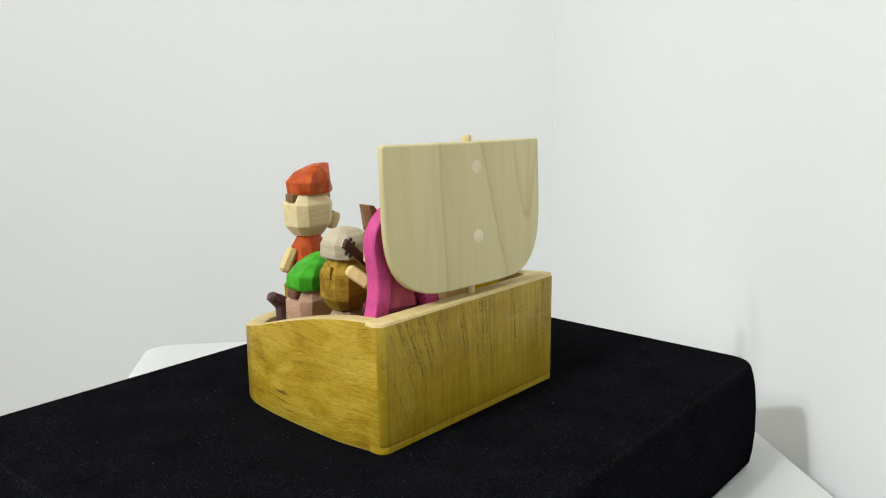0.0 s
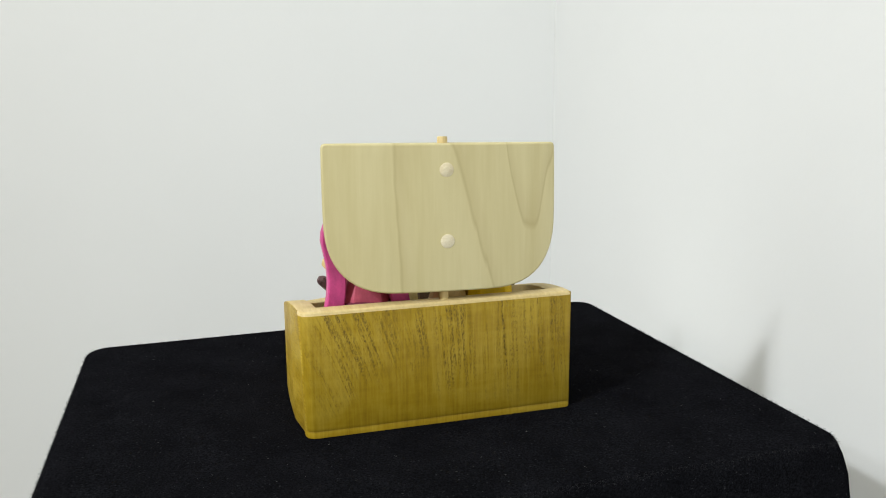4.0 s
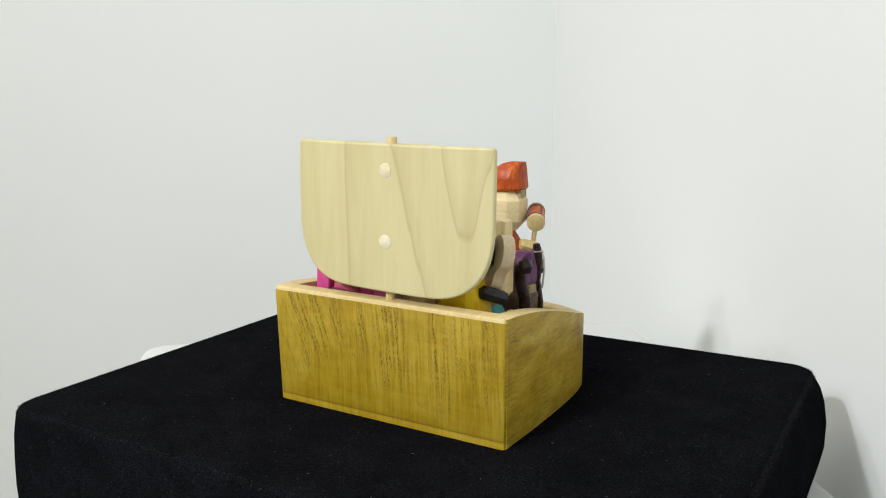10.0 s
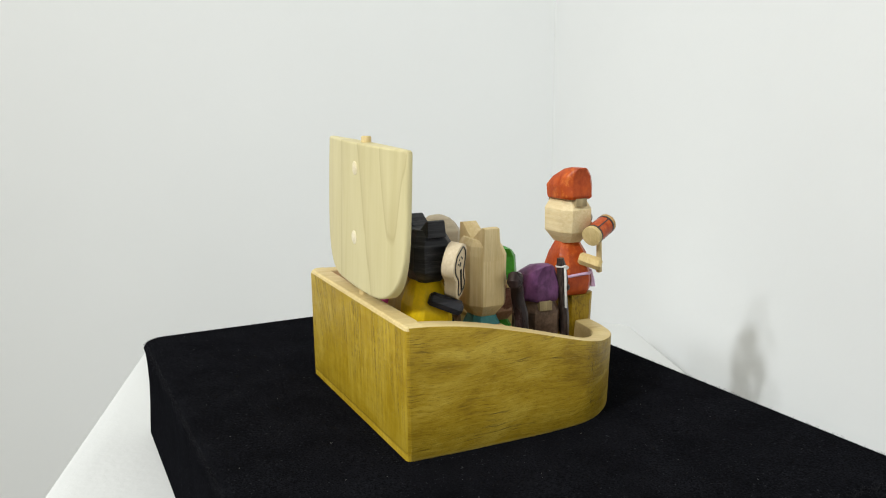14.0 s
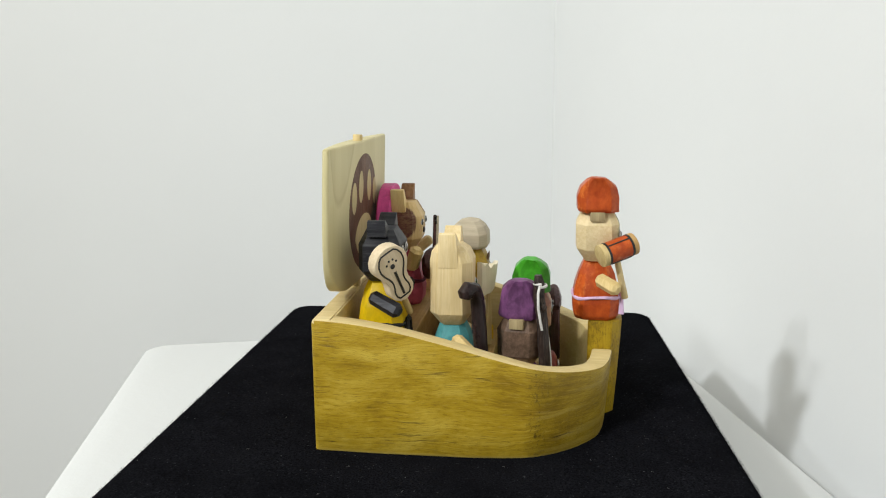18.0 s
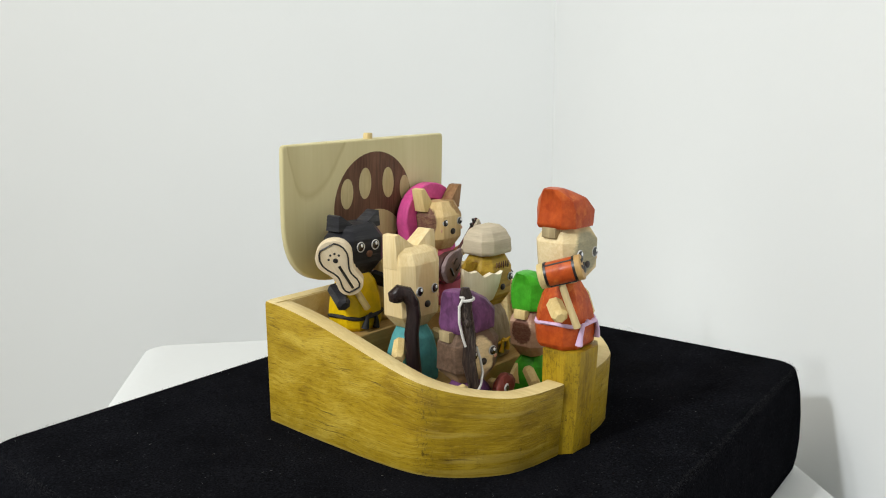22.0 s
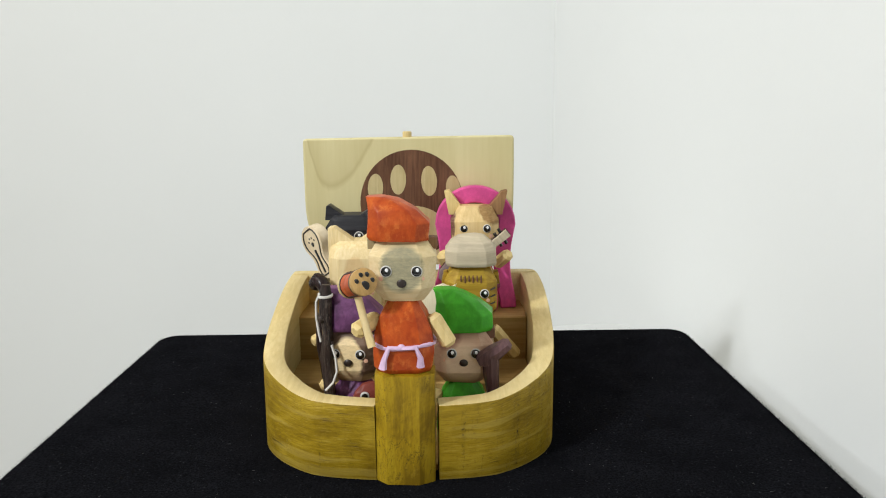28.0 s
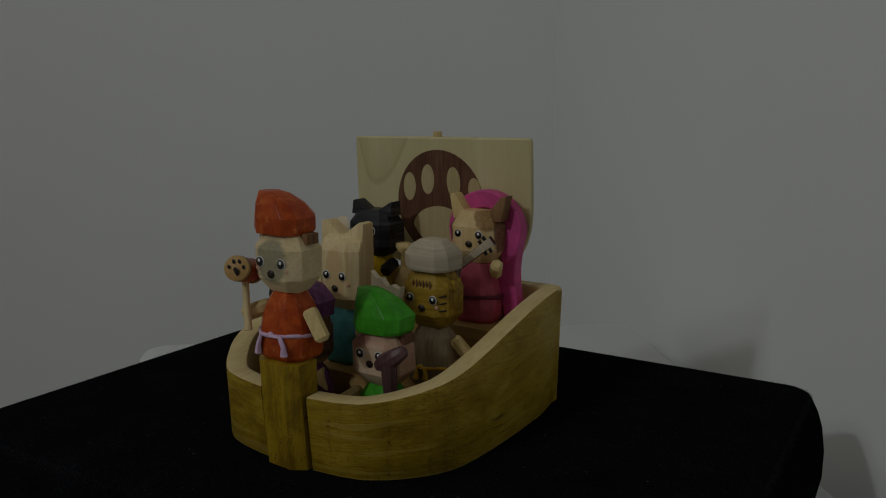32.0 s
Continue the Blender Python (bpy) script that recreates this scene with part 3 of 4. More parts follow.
def fuzz(name, label, count, mat, wide, lengths, lying, parent, seed):
    """Fine stray fibres: upright and curled along the upper edges, or lying on the cloth."""
    rnd = random.Random(seed)
    verts, faces = [], []
    edge = rounded(inset(CLOTH, 3.0), 13.0, 6)
    ln = [0.0]
    for a, c in zip(edge, edge[1:] + edge[:1]):
        ln.append(ln[-1] + math.dist(a, c))
    for _ in range(count):
        length = rnd.uniform(*lengths)
        if lying:
            x, y = rnd.uniform(-200, 200), rnd.uniform(-130, 160)
            p = Vector((x, y, 0.12 + curve_at(min(207 - abs(x), 140 + y, 176 - y), ((5, 81.4), (9, 82.0), (18, 82.0), (40, 81.4), (75, 80.5), (110, 80.0)))))
            up = Vector((0, 0, 0.12))
        else:
            s = rnd.uniform(0, ln[-1] * 0.999)
            k = next(i for i in range(len(edge)) if ln[i + 1] > s)
            a, c = Vector(edge[k]), Vector(edge[(k + 1) % len(edge)])
            q = a.lerp(c, (s - ln[k]) / max(1e-6, ln[k + 1] - ln[k]))
            z = 81.6 - abs(rnd.gauss(0, 2.2))
            p = Vector((q.x, q.y, 0)) * (1.0 + 0.011 * min(1.0, (81.6 - z) / 3)) + Vector((0, 0, z - 1.4))
            up = (Vector((q.x, q.y, 0)).normalized() * rnd.uniform(0.1, 1.0) + Vector((0, 0, rnd.uniform(0.2, 1.0)))).normalized()
        d = Vector((rnd.gauss(0, 1), rnd.gauss(0, 1), 0 if lying else rnd.gauss(0, 0.5)))
        d = (d.normalized() * (1.0 if lying else 0.75) + up).normalized()
        curl = Vector((rnd.gauss(0, 1), rnd.gauss(0, 1), 0 if lying else rnd.gauss(0, 1))) * rnd.uniform(0.1, 0.5)
        w = Vector((rnd.gauss(0, 1), rnd.gauss(0, 1), 0 if lying else rnd.gauss(0, 1))).normalized() * wide
        if lying:
            w = Vector((-d.y, d.x, 0)).normalized() * wide
        n0 = len(verts)
        for i in range(5):
            verts += [tuple((p - w) * 0.001), tuple((p + w) * 0.001)]
            p = p + d * (length / 4)
            d = (d + curl).normalized()
            if lying:
                d.z *= 0.2
        for i in range(4):
            v = n0 + 2 * i
            faces.append((v, v + 1, v + 3, v + 2))
    me = bpy.data.meshes.new(name)
    me.from_pydata(verts, [], faces)
    me.materials.append(mat)
    ob = new(name, me)
    ob.parent = parent
    return tagged(ob, label, kind="stuff")


FIBRE = plain("felt_fibre", (0.005, 0.005, 0.006), 0.9)
LINT = plain("pale_lint", (0.17, 0.165, 0.16), 0.9)
fuzz("felt_fuzz", "fine black stray fibres", 14000, FIBRE, 0.06, (0.4, 1.9), False, cloth, 5)
fuzz("lint", "scattered pale lint", 120, LINT, 0.08, (0.2, 1.7), True, cloth, 6)


# ---- the ship ----
RIM_Z = ((-48, 73.2), (-39, 73.1), (-24, 72.2), (-9, 70.2), (5, 67.6), (20, 64.0), (34, 60.4), (49, 56.2), (60, 53.0), (72, 49.8), (85, 46.4), (100, 43.0), (110, 41.4), (120, 41.0))
HALF = ((-39, 80.8), (-10, 81.3), (20, 81.0), (45, 80.3), (60, 78.8))   # half width of the straight part
BOW = ((60, 78.8), (67, 77.9), (75, 76.0), (84.0, 71.2), (92.0, 65.2), (98.4, 59.2), (107.3, 47.4), (113.2, 35.9), (116.4, 24.2), (117.4, 9.0))
MID = 3.2
THICK = 11.5


def rim_height(y):
    ys = [y - 8, y - 4, y, y + 4, y + 8]
    return sum(curve_at(v, RIM_Z) for v in ys) / 5


def stern_line(x, d=0.0):
    """The stern board's outer face, a little askew, and lines d millimetres inside it."""
    return -47.0 + (x + 77.6) * 0.0275 + d


def side_plan(first=-39.0, last=9.0):
    """A side's outer line from the stern to the stem, evenly spaced and smoothed."""
    pts = [(HALF[0][1], first)] + [(h, y) for y, h in HALF[1:-1]] + [(h, y) for y, h in BOW if h > last] + [(last, curve_at(-last, [(-h, y) for y, h in BOW]))]
    ln = [0.0]
    for a, b in zip(pts, pts[1:]):
        ln.append(ln[-1] + math.dist(a, b))
    out = []
    for k in range(61):
        s = ln[-1] * k / 60
        acc = []
        for d in (-7, -3.5, 0, 3.5, 7):
            if 0 < k < 60 and s > 12:
                v = min(max(s + d, 0), ln[-1])
            else:
                v = s
            acc.append((np.interp(v, ln, [p[0] for p in pts]), np.interp(v, ln, [p[1] for p in pts])))
        out.append((float(np.mean([a[0] for a in acc])), float(np.mean([a[1] for a in acc]))))
    return out


def hull_side(name, sign, parent):
    """One bent side: stained outside, pale on the rim and inside."""
    line = side_plan(stern_line(MID + sign * 80.8, 2.0 if sign > 0 else 10.1), 13.0 if sign > 0 else 16.8)
    bm = bmesh.new()
    rows = []
    belly = 1.2 if sign < 0 else 0.0        # the port plank bellies out a little more; both ends fall back behind the stem
    line = [(h + belly * min(1.0, max(0.0, (y + 45) / 60)), y - 3.2 * min(1.0, max(0.0, (y - 108) / 8))) for h, y in line]
    for i, (h, y) in enumerate(line):
        a, b = line[max(i - 1, 0)], line[min(i + 1, len(line) - 1)]
        n = Vector((b[1] - a[1], -(b[0] - a[0]))).normalized()
        top = rim_height(y)
        flare = min(1.0, max(0.0, (y - 94) / 22)) * 4.0
        stations = ((0.0, 1.6), (0.4, 0.7), (1.6, 0.0), (top * 0.35, 0.0), (top * 0.7, 0.0), (top - 1.2, 0.0), (top - 0.3, 0.35), (top, 1.2),
                    (top, THICK - 1.0), (top - 0.4, THICK - 0.3), (top - 1.4, THICK), (top * 0.6, THICK), (3.0, THICK), (0.0, THICK))
        row = []
        tuck = min(1.0, max(0.0, (-16 - y) / 20)) if sign < 0 else 0.0       # drawn in towards the leaning stern corner
        for z, d in stations:
            k = z / 45.0
            d += (2.5 - z * 0.030) * tuck
            fx, fy = n * flare * k
            row.append(bm.verts.new((MID + sign * (h - n.x * d + fx * 0.5), y - n.y * d + fy, z)))
        rows.append(row)
    m = len(rows[0])
    for a, b in zip(rows, rows[1:]):
        for j in range(m):
            f = bm.faces.new((a[j], a[(j + 1) % m], b[(j + 1) % m], b[j]))
            f.material_index = 0 if j in (0, 1, 2, 3, 4, 5, 13) else 1
    bm.faces.new(rows[0])
    bm.faces.new(rows[-1])
    bmesh.ops.recalc_face_normals(bm, faces=bm.faces)
    b = Build()
    b.mats = [HULL_SIDE, RIM]
    b.bm.free()
    b.bm = bm
    return b.done(name, parent, 40)


ship = new("wooden_ship")
tagged(ship, "carved wooden toy ship with mustard-stained hull and pale sail", "toy ship")
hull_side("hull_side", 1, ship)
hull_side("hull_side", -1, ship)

# stern board across the ends of the sides
def stern_ring(d0, d1, z, x0=-77.86, x1=83.8, port=6.2, starboard=2.2):
    """The stern board's outline at one height: the port corner well rounded and leaning, the other just eased."""
    x0, x1 = x0 + d0 + 2.6 - z * 0.030, x1 - d0
    pts = [(x1 - starboard, 0), (x1 - starboard * 0.3, starboard * 0.3), (x1, starboard), (x1, d1 - d0), (x0, d1 - d0)]
    pts += [(x0 + port * (1 - math.cos(a)), port * (1 - math.sin(a))) for a in [math.pi / 2 * k / 6 for k in range(7)]]
    return [(x, stern_line(x, d0 + d), z) for x, d in pts]


stern = Build()
stern.loft([stern_ring(d, 10.2, z) for z, d in ((4.8, 0.1), (5.1, 0), (70.7, 0), (71.1, 0.15))], HULL_STERN, None, 0)
k = stern.slot(HULL_SIDE)
for f in stern.bm.faces:
    if abs(f.normal.x) > 0.8:
        f.material_index = k
stern.done("stern_board", ship, 28)
strip = Build()
strip.loft([stern_ring(d, 10.1, z) for z, d in ((0, 0.9), (0.9, 0.05), (4.5, 0.02), (4.74, 0.1))], HULL_STERN, None, 0)
strip.done("stern_foot_strip", ship, 28)
rimb = Build()
rimb.loft([stern_ring(d, 10.2, z) for z, d in ((71.1, 0.15), (72.4, 0.5), (73.2, 1.5))], RIM, None, 0)
rimb.done("stern_rim", ship, 28)
inner = Build()
inner.loft([[(x, stern_line(x, d), z) for x, d in ((MID - 70, 10.2), (MID + 70, 10.2), (MID + 70, 11.4), (MID - 70, 11.4))] for z in (0.4, 72.9)], RIM, None, 0.5)
inner.done("stern_lining", ship, 30)


def deck_outline(y0, y1):
    """The inside of the hull between two crosswise lines."""
    line = side_plan()
    ys, hs = [p[1] for p in line], [p[0] for p in line]
    side = []
    for k in range(25):
        y = y0 + (y1 - y0) * k / 24
        h = float(np.interp(y + 5, ys, hs)) - THICK - (0 if y < 70 else (y - 70) * 0.12)
        side.append((max(h, 10) + 0.3, y))
    return [(MID + h, y) for h, y in side] + [(MID - h, y) for h, y in reversed(side)]


for name, y0, y1, z0, z1 in (("bottom_board", -36.0, 103, 0.3, 4.5), ("middle_step", -36.0, 46.5, 4.5, 27.0), ("upper_step", -36.0, 4.5, 27.0, 54.0)):
    b = Build()
    b.loft([[(x, y, z) for x, y in deck_outline(y0, y1)] for z in (z0, z1 - 0.6)] + [[(x, min(y, y1 - 0.6), z1) for x, y in deck_outline(y0, y1)]], DECK, None, 0)
    b.done(name, ship, 30)

# stem post, knife-cut, wider at the top
post = Build()
rings = []
for z, r0, r1, out in ((0, 16.0, 12.8, 0.0), (24, 16.0, 12.9, 1.7), (46, 15.9, 13.0, 3.0), (58.1, 15.8, 13.0, 3.6)):
    rings.append([(r0, 103, z), (r0, 113.6 + out, z), (r0 - 5.6, 119.2 + out, z), (-5.6, 120.0 + out, z), (-r1, 115.2 + out, z), (-r1, 106, z)])
post.loft(rings, HULL_POST, None, 0.5)
post.done("stem_post", ship, 20)

# mast, sail, inlaid paw, dowel pins
SX = 6.4


def sail_y(x, z):
    """The middle of the sail's thickness, leaning a little."""
    return -36.65 + 1.5 * ((x - SX) / 66.5) ** 2 - 0.0113 * (x - SX) + (z - 120) * 0.036


def sail_half(x):
    """Half the sail's thickness: swelling to the middle, thin at the sides."""
    return 1.7 + 3.65 * max(0.0, 1 - ((x - SX) / 66.5) ** 2)


def sail_outline(steps=14):
    hw, zt, zb, rx, rz = 67.1, 161.7, 78.6, 43.0, 45.0
    right = [(hw - 2.2, zt), (hw - 0.6, zt - 0.6), (hw, zt - 2.2), (hw + 0.2, 145)]
    for k in range(steps + 1):
        a = math.pi / 2 * k / steps
        right.append((hw - rx + (rx + 0.2) * math.cos(a) ** 0.76, zb + rz - rz * math.sin(a) ** 0.76))
    tilt = 0.013      # it hangs a little lower to starboard
    return [(SX + x, z - x * tilt) for x, z in right] + [(SX - x, z + x * tilt) for x, z in reversed(right)]


def sheet(outline, d0, d1, mat, columns=25, through_sail=False):
    """A plate over an outline in x, z that lies on the sail's front, from d0 to d1 before it, or goes through the whole sail."""
    b = Build()
    xs = [p[0] for p in outline]
    lo, hi = min(xs), max(xs)
    bm = bmesh.new()
    vs = [bm.verts.new((x, 0, z)) for x, z in outline]
    f = bm.faces.new(vs)
    for k in range(1, columns):
        x = lo + (hi - lo) * k / columns
        bmesh.ops.bisect_plane(bm, geom=list(bm.verts) + list(bm.edges) + list(bm.faces), plane_co=(x, 0, 0), plane_no=(1, 0, 0))
    back = list(bm.faces)
    ret = bmesh.ops.extrude_face_region(bm, geom=back, use_keep_orig=True)
    top = {v for v in ret["geom"] if isinstance(v, bmesh.types.BMVert)}
    for v in bm.verts:
        half = sail_half(v.co.x)
        v.co.y = sail_y(v.co.x, v.co.z) + (half + d1 if v in top else -half if through_sail else half + d0)
    b.take(bm, mat)
    return b


b = sheet(sail_outline(), 0, 0, SAIL, 29, True)
k = b.slot(SAIL_FRONT)
for f in b.bm.faces:
    if f.normal.y > 0.6:
        f.material_index = k
sail = b.done("sail", ship, 40)
mod = sail.modifiers.new("edge", "BEVEL")
mod.width, mod.segments, mod.limit_method, mod.angle_limit = 0.0011, 3, "ANGLE", radians(50)


def ellipse(cx, cz, rx, rz, tilt=0.0, n=28, cut=None):
    pts = []
    for k in range(n):
        a = 2 * math.pi * k / n
        x, z = rx * math.cos(a), rz * math.sin(a)
        if cut is not None:
            z = max(z, cut)
        pts.append((cx + x * math.cos(tilt) - z * math.sin(tilt), cz + x * math.sin(tilt) + z * math.cos(tilt)))
    return pts


paw = sheet(ellipse(4.4, 119.3, 33.2, 34.6, 0, 48), -0.3, 0.12, WALNUT).done("paw_inlay", sail)
for cx, cz, rx, rz, tilt in ((27.6, 129.5, 4.9, 9.2, 0.05), (12.9, 134.8, 5.0, 9.6, 0.03), (-6.8, 133.9, 5.0, 9.6, -0.05), (-22.2, 128.8, 4.6, 8.6, -0.1)):
    sheet(ellipse(cx, cz, rx, rz, tilt), -0.1, 0.24, INLAY, 6).done("toe_inlay", paw)
pad = [(4.0 + 21.5 * math.cos(a) * (1.0 if math.sin(a) > 0 else 0.93), 102.5 + (15.4 if math.sin(a) > 0 else 9.0) * math.sin(a) + 2.2 * math.cos(2 * a) * (math.sin(a) < 0)) for a in [2 * math.pi * k / 40 for k in range(40)]]
sheet(pad, -0.1, 0.24, INLAY, 10).done("pad_inlay", paw)
b = Build()
b.tube([(SX, sail_y(SX, 70.5) + 1.2, 70.5), (SX, sail_y(SX, 80) + 1.2, 80)], 2.7, DOWEL, 14)
b.done("mast_foot", ship, 40)
b = Build()
b.tube([(SX + 0.6, sail_y(SX, 161) + 1.5, 161.0), (SX + 0.6, sail_y(SX, 164.6) + 1.5, 164.6), (SX + 0.6, sail_y(SX, 165.2) + 1.5, 165.2)], [2.9, 2.9, 2.5], DOWEL, 14)
b.done("mast_top", ship, 40)
for z in (147.2, 107.4):
    b = Build()
    y = sail_y(SX, z) - sail_half(SX)
    b.tube([(7.4, y + 1, z), (7.4, y - 0.25, z), (7.4, y - 0.4, z)], [4.0, 4.0, 3.7], PIN, 20)
    b.done("dowel_pin", sail, 40)
rider(ship, 0, 0, 0)


# ---- the carved animals ----
def eyes(b, y, z, gap, r=3.0, x=0.0, ring=EYE_WHITE):
    for s in (-1, 1):
        b.ball((x + s * gap, y, z), (r, 0.7, r), ring)
        b.ball((x + s * gap, y + 0.35, z), (r * 0.84, 0.9, r * 0.84), EYE_BLACK)
        b.ball((x + s * gap - r * 0.12, y + 1.1, z + r * 0.26), (r * 0.31, 0.25, r * 0.36), GLINT, 5, 8)


def snout(b, y, z, x=0.0, mat=NOSE):
    b.ball((x, y, z), (2.3, 0.9, 2.0), mat)


def blush(b, hd, z, x=0.0):
    for s in (-1, 1):
        b.ball((x + s * 9.4, hd - 0.62, z), (1.4, 0.32, 1.2), BLUSH, 5, 10)


def cat_ear(b, x, y, z, w, h, d, mat, lean=0.0, tip=0.28):
    """A carved ear: a wedge with a blunt tip."""
    b.loft([[(x - w, y - d, z), (x + w, y - d, z), (x + w, y + d, z), (x - w, y + d, z)],
            [(x + lean - w * tip, y - d * 0.95, z + h), (x + lean + w * tip, y - d * 0.95, z + h - 0.6), (x + lean + w * tip, y + d * 0.9, z + h - 0.6), (x + lean - w * tip, y + d * 0.9, z + h)]], mat, None, 0.5)


def block_ear(b, s, x, z, mat, h=5.6, y0=-5.4, y1=3.8, out=16.8):
    """A squared ear that pokes out under a cap on one side."""
    b.loft([[(x, y0, z), (x, y1, z), (x, y1, z + h), (x, y0, z + h)], [(s * out, y0 + 0.5, z + 0.2), (s * out, y1 - 0.5, z + 0.2), (s * out, y1 - 0.5, z + h - 0.2), (s * out, y0 + 0.5, z + h - 0.2)]], mat, None, 0.4)


def limb(b, p, q, r, mat, seed=5):
    """A whittled arm: a six-sided peg with blunt ends."""
    p, q = Vector(p), Vector(q)
    d = (q - p).normalized()
    b.tube([p, p + d * 1.6, q - d * 1.8, q], [r * 0.72, r, r * 1.02, r * 0.6], mat, 7, 0.06, seed)


def body(b, mat, top=34, w=14.5, d=13.0, seed=1, lower=None):
    b.carved([(0, w * 0.86, d * 0.86), (2.5, w * 0.97, d * 0.97), (10, w, d), (19, w * 0.93, d * 0.92), (27, w * 0.76, d * 0.78), (top, w * 0.45, d * 0.5)], mat, None, 0.42, 0.35, 0.5, seed)


def sash(name, label, mat, place, half_w, half_d, z, r=0.9, knot=True, tails=((-4, -9, 1.5), (6, -8, 2)), y_front=0.0):
    b = Build()
    path = []
    for k in range(33):
        a = 2 * math.pi * k / 32
        c, s = math.cos(a), math.sin(a)
        path.append((half_w * math.copysign(abs(c) ** 0.75, c), half_d * math.copysign(abs(s) ** 0.75, s), z + 0.7 * math.sin(3 * a + 1)))
    b.tube(path, r, mat, 6, 0.1)
    if knot:
        b.ball((0.5, half_d + 0.5, z + 0.6), (1.9, 1.4, 1.5), mat, 6, 8)
        for dx, dz, bow in tails:
            b.tube([(0.5, half_d + 0.8, z), (dx * 0.5 + bow, half_d + 1.2, z + 0.4), (dx, half_d + 1.1, z + dz * 0.5), (dx * 1.05 + 0.5, half_d + 0.9, z + dz)], [r, r * 1.1, r * 1.3, r * 1.9], mat, 6, 0.15)
    ob = b.done(name, None, 60)
    tagged(ob, label, "cord")
    return rider(ob, *place)


def cap_hat(name, label, mat, place, flip=1, w=16.5, d=13.5, h=22, seed=4):
    """A soft carved cap, its peak bent to one side."""
    b = Build()
    b.carved([(0, w * 0.95, d * 0.95), (2.0, w, d), (h * 0.42, w * 0.985, d * 0.99, 0, flip * -0.3), (h * 0.72, w * 0.76, d * 0.82, -0.3, flip * 2.7),
              (h * 0.93, w * 0.52, d * 0.54, -0.5, flip * 7.4), (h * 1.01, w * 0.34, d * 0.34, -0.5, flip * 10.6)], mat, None, 0.42, 0.6, 1.2, seed)
    ob = b.done(name, None, 26)
    tagged(ob, label, "hat")
    return rider(ob, *place)


# orange musician with a mallet on the stem post
CUB = (2.0, 107.6, 58.1)
b = Build()
body(b, ORANGE, 35, 14.6, 13.4, 11)
b.head(34.4, 65.0, 15.8, 12.4, HEAD_GREYFACE, 12, 0.42)
for s in (-1, 1):
    block_ear(b, s, s * 9.0, 58.6, CUB_EAR if s > 0 else EAR_SHADE, 5.6, -5.2, 3.8, 16.4)
eyes(b, 12.4, 50.0, 7.1, 2.8)
snout(b, 12.6, 44.3)
blush(b, 12.4, 46.5)
limb(b, (-13.5, 1, 26), (-22.5, 1, 11.0), 4.0, MAPLE)
limb(b, (12.5, 1, 25), (22.5, 11.5, 20.5), 4.2, MAPLE)
o = b.done("wooden_bear_figurine", None, 18)
rider(tagged(o, "carved wooden bear in orange robe standing on the stem post", "figurine"), *CUB)
cap_hat("orange_cap", "orange-stained carved wooden cap on the bear's head", ORANGE, (CUB[0] + 1.6, CUB[1] - 0.2, CUB[2] + 63.4), 1, 14.6, 12.0, 20.0)
sash("lilac_sash", "lilac cord sash tied in a knot over an orange robe", LILAC, CUB, 14.9, 13.6, 13.5, 1.0, True, ((8.5, -10, 2.0), (-8.5, -9, -2.0)))

mallet = new("wooden_mallet")
tagged(mallet, "small wooden mallet with orange painted barrel, raised in a paw", "mallet")
b = Build()
p0, p1 = Vector((-4.6, 9.6, 3.2)), Vector((4.4, -9.4, -3.0))
b.tube([p0.lerp(p1, k) for k in (0.17, 0.18, 0.5, 0.82, 0.83)], [6.0, 6.25, 6.3, 6.25, 6.0], ORANGE, 18)
o = b.done("barrel", mallet, 40)
for a, c in ((0.0, 0.17), (0.83, 1.0)):
    b = Build()
    b.tube([p0.lerp(p1, k) for k in (a, a + 0.02, c - 0.001, c)], [5.8, 6.4, 6.45, 6.4], BROWN_DISC if a == 0 else DOWEL, 18)
    e = b.done("end_disc", mallet, 40)
    b = Build()
    k = c if a == 0 else a
    b.tube([p0.lerp(p1, k - 0.03), p0.lerp(p1, k + 0.03)], 6.52, BLACK, 18)
    b.done("black_band", mallet, 40)
ax = (p0 - p1).normalized()
uu = ax.cross(Vector((0, 0, 1))).normalized()
vv = uu.cross(ax)
for turn in (0.95, -1.15):
    b = Build()
    q = uu * math.cos(turn) + vv * math.sin(turn)
    b.tube([p0.lerp(p1, k) + q * 6.3 for k in (0.2, 0.5, 0.8)], 0.45, BLACK, 6)
    b.done("label_line", mallet, 40)
b = Build()
for du, dv, r in ((0, -1.8, 2.3), (-3.8, 0.5, 1.2), (-1.5, 3.2, 1.25), (1.5, 3.2, 1.25), (3.8, 0.5, 1.2)):
    b.ball(tuple(p0 + ax * 0.05 + uu * du + vv * dv), (r, 0.45, r), BLACK, 6, 10)
b.done("paw_mark", mallet, 40)
b = Build()
b.tube([(0, 0, -5.0), (-3.0, 2.6, -16), (-6.9, 5.8, -29)], [1.8, 1.8, 2.0], WHITE_MAPLE, 10)
b.done("handle", mallet, 40)
rider(mallet, 22.9, 117.8, 101.8)


